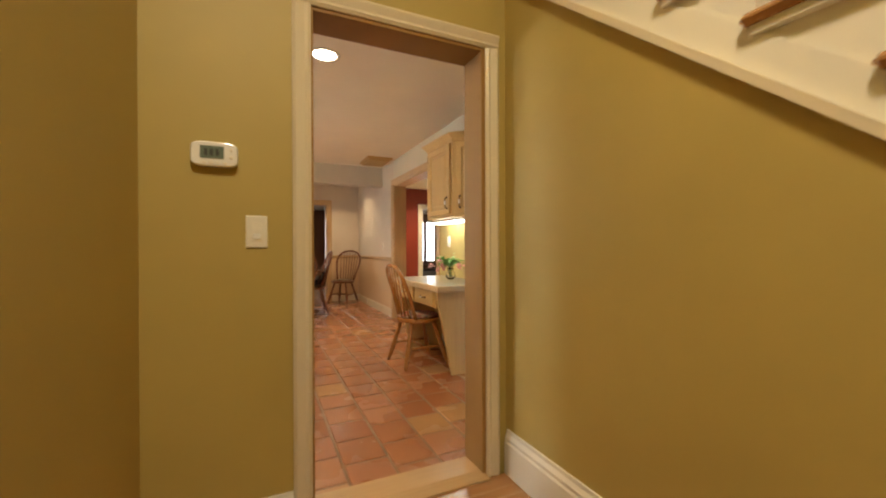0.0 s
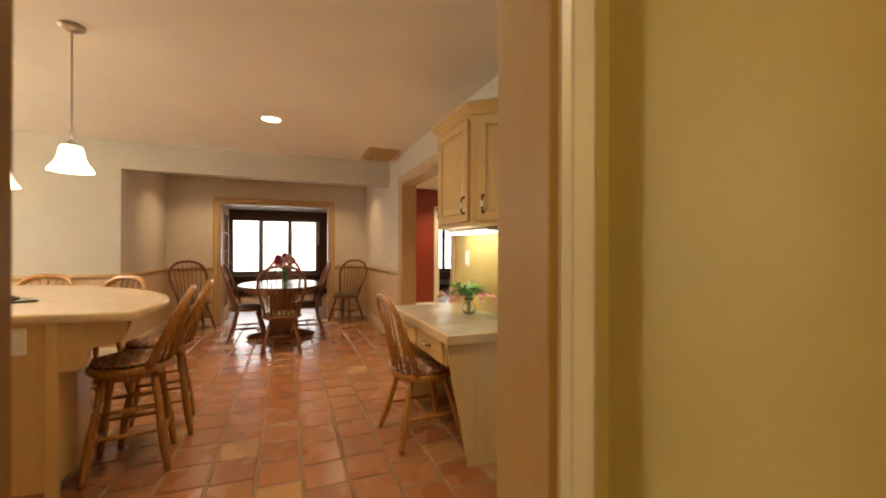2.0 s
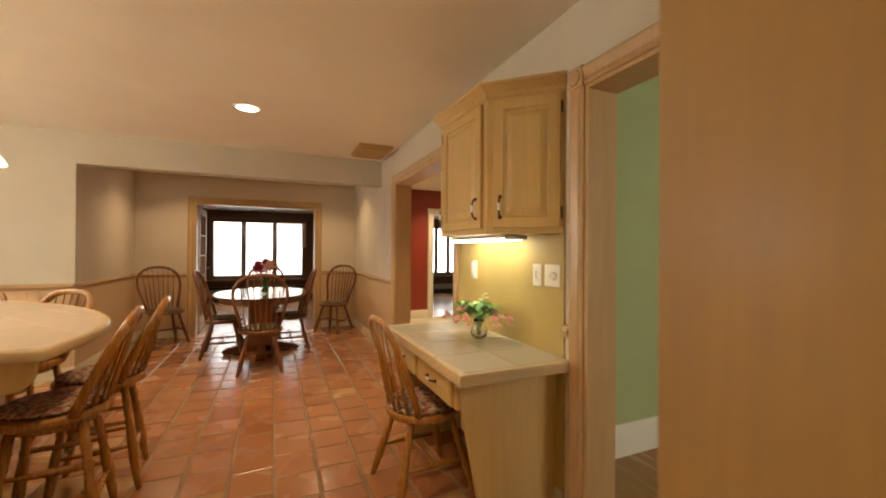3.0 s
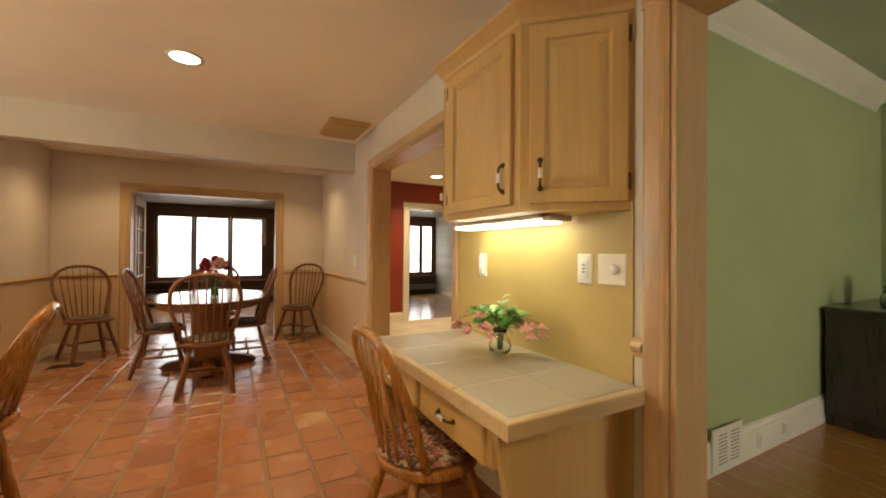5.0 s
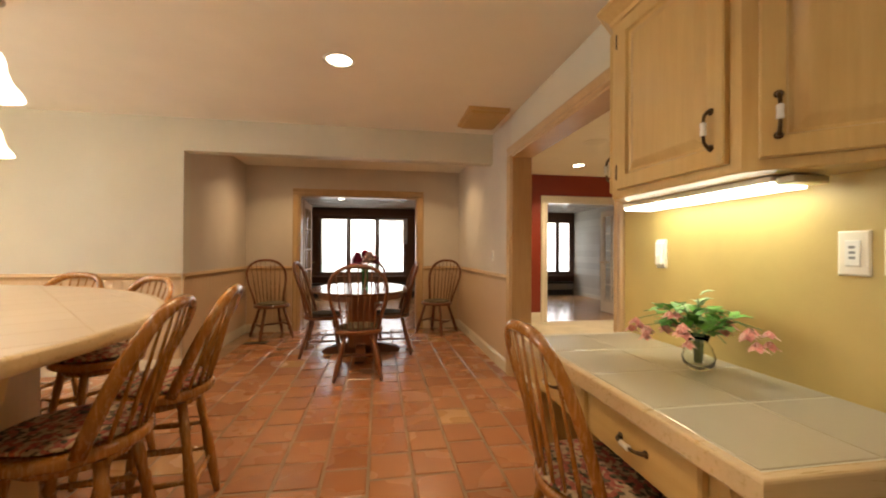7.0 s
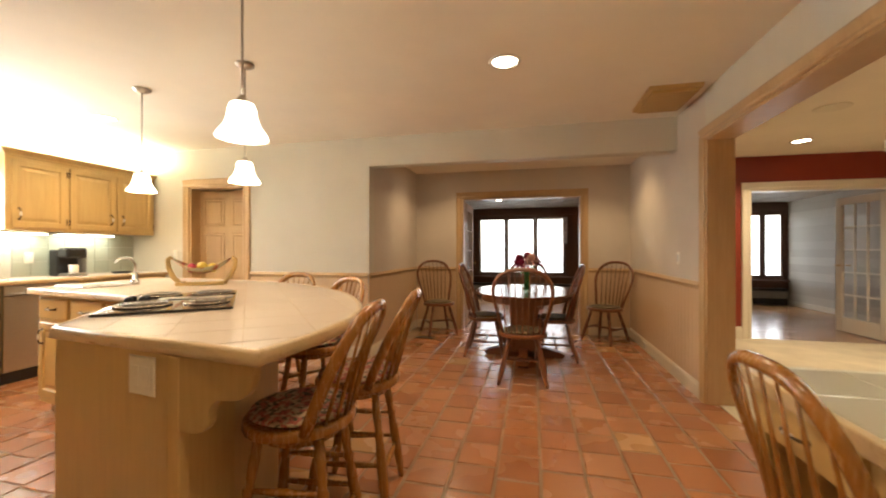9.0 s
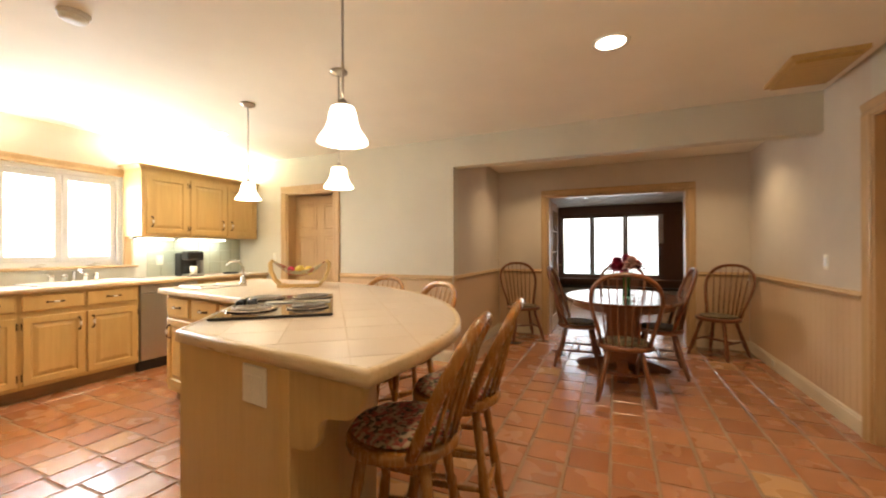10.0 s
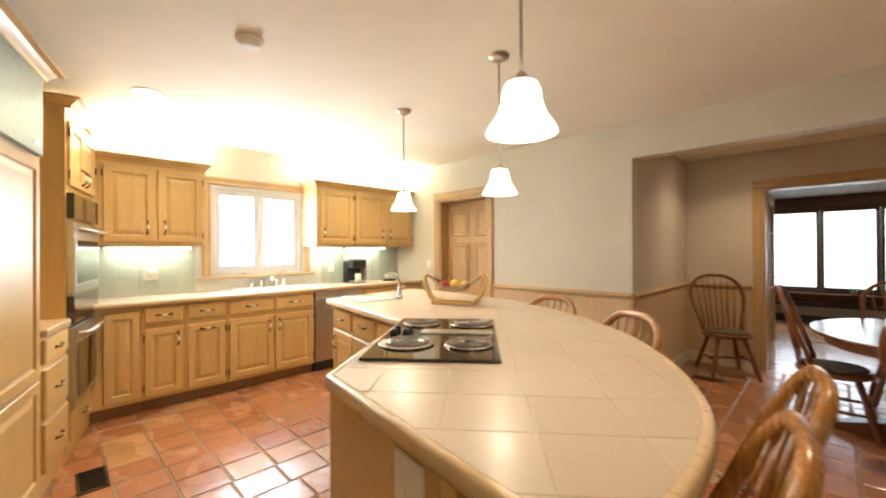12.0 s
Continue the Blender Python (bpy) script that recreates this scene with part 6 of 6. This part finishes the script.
for k in range(22):
    a = rnd.uniform(0, 6.28)
    leaf_into(bm, (0.015 * math.cos(a), 0.015 * math.sin(a), 0.055), (math.cos(a), math.sin(a) * 0.5, rnd.uniform(0.3, 1.2)), (0, 0, 1), rnd.uniform(0.09, 0.16), 0.02, 0, -0.15)
part("leaves", bm, LEAF, pl)

# ---- green room sideboard ----
sb = thing("sideboard", "dark wooden sideboard against the green wall", "sideboard", pose(5.75, 4.12, 0))
part("body", boxes(((-0.62, -0.24, 0.08), (0.62, 0.25, 0.83)), bev=0.006), EBONY, sb)
part("top", boxes(((-0.66, -0.27, 0.83), (0.66, 0.26, 0.86)), bev=0.008), EBONY, sb)
part("plinth", boxes(((-0.60, -0.22, 0.0), (0.60, 0.24, 0.08))), EBONY, sb)
for x in (-0.31, 0.31):
    part("door", relief_panel(0.56, 0.66, RAISED), EBONY, sb, "", pose(x, -0.24, 0.12))
pt = thing("potted_plant", "dark pot with a spiky green plant on the sideboard", "plant", pose(5.62, 4.08, 0.86))
part("pot", lathe([(0.0, 0.0), (0.07, 0.0), (0.10, 0.10), (0.11, 0.15), (0.09, 0.15), (0.085, 0.12), (0.0, 0.12)], 18), BLACK, pt)
bm = bmesh.new()
rnd = random.Random(3)
for k in range(26):
    a = rnd.uniform(0, 6.28)
    leaf_into(bm, (0.03 * math.cos(a), 0.03 * math.sin(a), 0.12), (math.cos(a), math.sin(a), rnd.uniform(0.3, 1.6)), (0, 0, 1), rnd.uniform(0.10, 0.18), 0.022, 0, -0.1)
part("leaves", bm, LEAF, pt)
solid("glass_jar", lathe([(0.0, 0.002), (0.03, 0.0), (0.034, 0.03), (0.034, 0.09), (0.02, 0.11), (0.02, 0.13), (0.016, 0.13), (0.016, 0.11), (0.03, 0.088), (0.03, 0.03), (0.0, 0.01)], 16), VASE_GLASS, "small glass jar on the dark sideboard", "jar", "", "", pose(5.30, 4.10, 0.86))


# ---- worktop tiles of the island ----
def clipped(poly, x0, y0, x1, y1):
    for axis, bound, keep in ((0, x0, 1), (0, x1, -1), (1, y0, 1), (1, y1, -1)):
        out = []
        for k in range(len(poly)):
            a, b = poly[k - 1], poly[k]
            da, db = (a[axis] - bound) * keep, (b[axis] - bound) * keep
            if da * db < 0:
                s = da / (da - db)
                out.append((a[0] + (b[0] - a[0]) * s, a[1] + (b[1] - a[1]) * s))
            if db >= 0:
                out.append(b)
        poly = out
        if len(poly) < 3:
            return []
    return poly


TURN_TOP = radians(39.5)
ct, st = math.cos(TURN_TOP), math.sin(TURN_TOP)
field = [((x + 0.655) * ct + (y - 5.255) * st, -(x + 0.655) * st + (y - 5.255) * ct) for x, y in inset_outline(ISLE_IN, 0.003)]
STEP, JOINT = 0.225, 0.004
whole = sheet(prism([(0, 0), (STEP - JOINT, 0), (STEP - JOINT, STEP - JOINT), (0, STEP - JOINT)], 0, 0.0115, 0.0015, seg=1), "tile", BEIGE_TILE)
back = pose(-0.655, 5.255, 0.9168, 0, 0, 39.5)
for i in range(-14, 14):
    for j in range(-14, 14):
        x0, y0 = i * STEP + 0.09, j * STEP - 0.055
        cell = clipped(field, x0, y0, x0 + STEP - JOINT, y0 + STEP - JOINT)
        if len(cell) < 3:
            continue
        size = 0.5 * abs(sum(cell[k - 1][0] * cell[k][1] - cell[k][0] * cell[k - 1][1] for k in range(len(cell))))
        if size > 0.9985 * (STEP - JOINT) ** 2:
            part("tile", whole, None, ISLE_TOP, "", back @ pose(x0, y0, 0))
        elif size > 0.0004:
            part("tile", prism(cell, 0, 0.0115), BEIGE_TILE, ISLE_TOP, "", back)

# ---- terracotta floor ----
PITCH, RISE, GAP = 0.235, 0.25, 0.013
FLOOR = bpy.data.objects["floor"]


def tile_mesh(w, h, seed):
    rnd = random.Random(seed)
    pts = [(rnd.uniform(0, 0.003) + (0 if x == 0 else w - 0.003), rnd.uniform(0, 0.003) + (0 if y == 0 else h - 0.003)) for x, y in ((0, 0), (1, 0), (1, 1), (0, 1))]
    return prism(pts, -0.012, 0.0, 0.004, None, 1)


shapes = [sheet(tile_mesh(PITCH - GAP, RISE - GAP, s), "tile", TERRACOTTA) for s in range(6)]
rest = bmesh.new()
count = 0
for i in range(-25, 8):
    x = 1.015 + PITCH * i
    slip = random.uniform(-0.03, 0.03) + (0.11 if i % 3 == 0 and i > -6 else 0.0)
    for j in range(-1, 34):
        y = 2.72 + RISE * j + slip
        x0, x1, y0, y1 = max(x, -3.95), min(x + PITCH - GAP, 2.62), max(y, 2.875), min(y + RISE - GAP, 9.50)
        if x1 - x0 < 0.02 or y1 - y0 < 0.02 or (x < -0.6 and y > 7.6) or (x > 2.5 and 3.95 < y < 5.2) or (x < -1.5 and y < 3.1):
            continue
        whole = x1 - x0 > PITCH - GAP - 1e-4 and y1 - y0 > RISE - GAP - 1e-4
        if whole and -0.6 < x < 2.4 and 3.9 < y < 7.6 and not (x < 0.1 and y > 4.4) and count < 300:
            count += 1
            part("tile", shapes[(i * 7 + j * 3) % 6], None, FLOOR, "", pose(x, y, random.uniform(-0.0015, 0.0015), random.uniform(-0.25, 0.25), random.uniform(-0.25, 0.25), 0))
        else:
            merge_me = [(x0, y0), (x1, y0), (x1, y1), (x0, y1)]
            b = 0.004
            up = random.uniform(-0.0015, 0.0015)
            outer = [rest.verts.new((px, py, -0.012)) for px, py in merge_me]
            mid = [rest.verts.new((px, py, up - b)) for px, py in merge_me]
            inner_ = [rest.verts.new((px + (b if k in (0, 3) else -b), py + (b if k < 2 else -b), up + random.uniform(-0.0006, 0.0006))) for k, (px, py) in enumerate(merge_me)]
            for a, c in ((outer, mid), (mid, inner_)):
                for k in range(4):
                    rest.faces.new((a[k], a[(k + 1) % 4], c[(k + 1) % 4], c[k]))
            rest.faces.new(inner_)
tagged(part("tiles", rest, TERRACOTTA_FAR, FLOOR), kind="stuff")
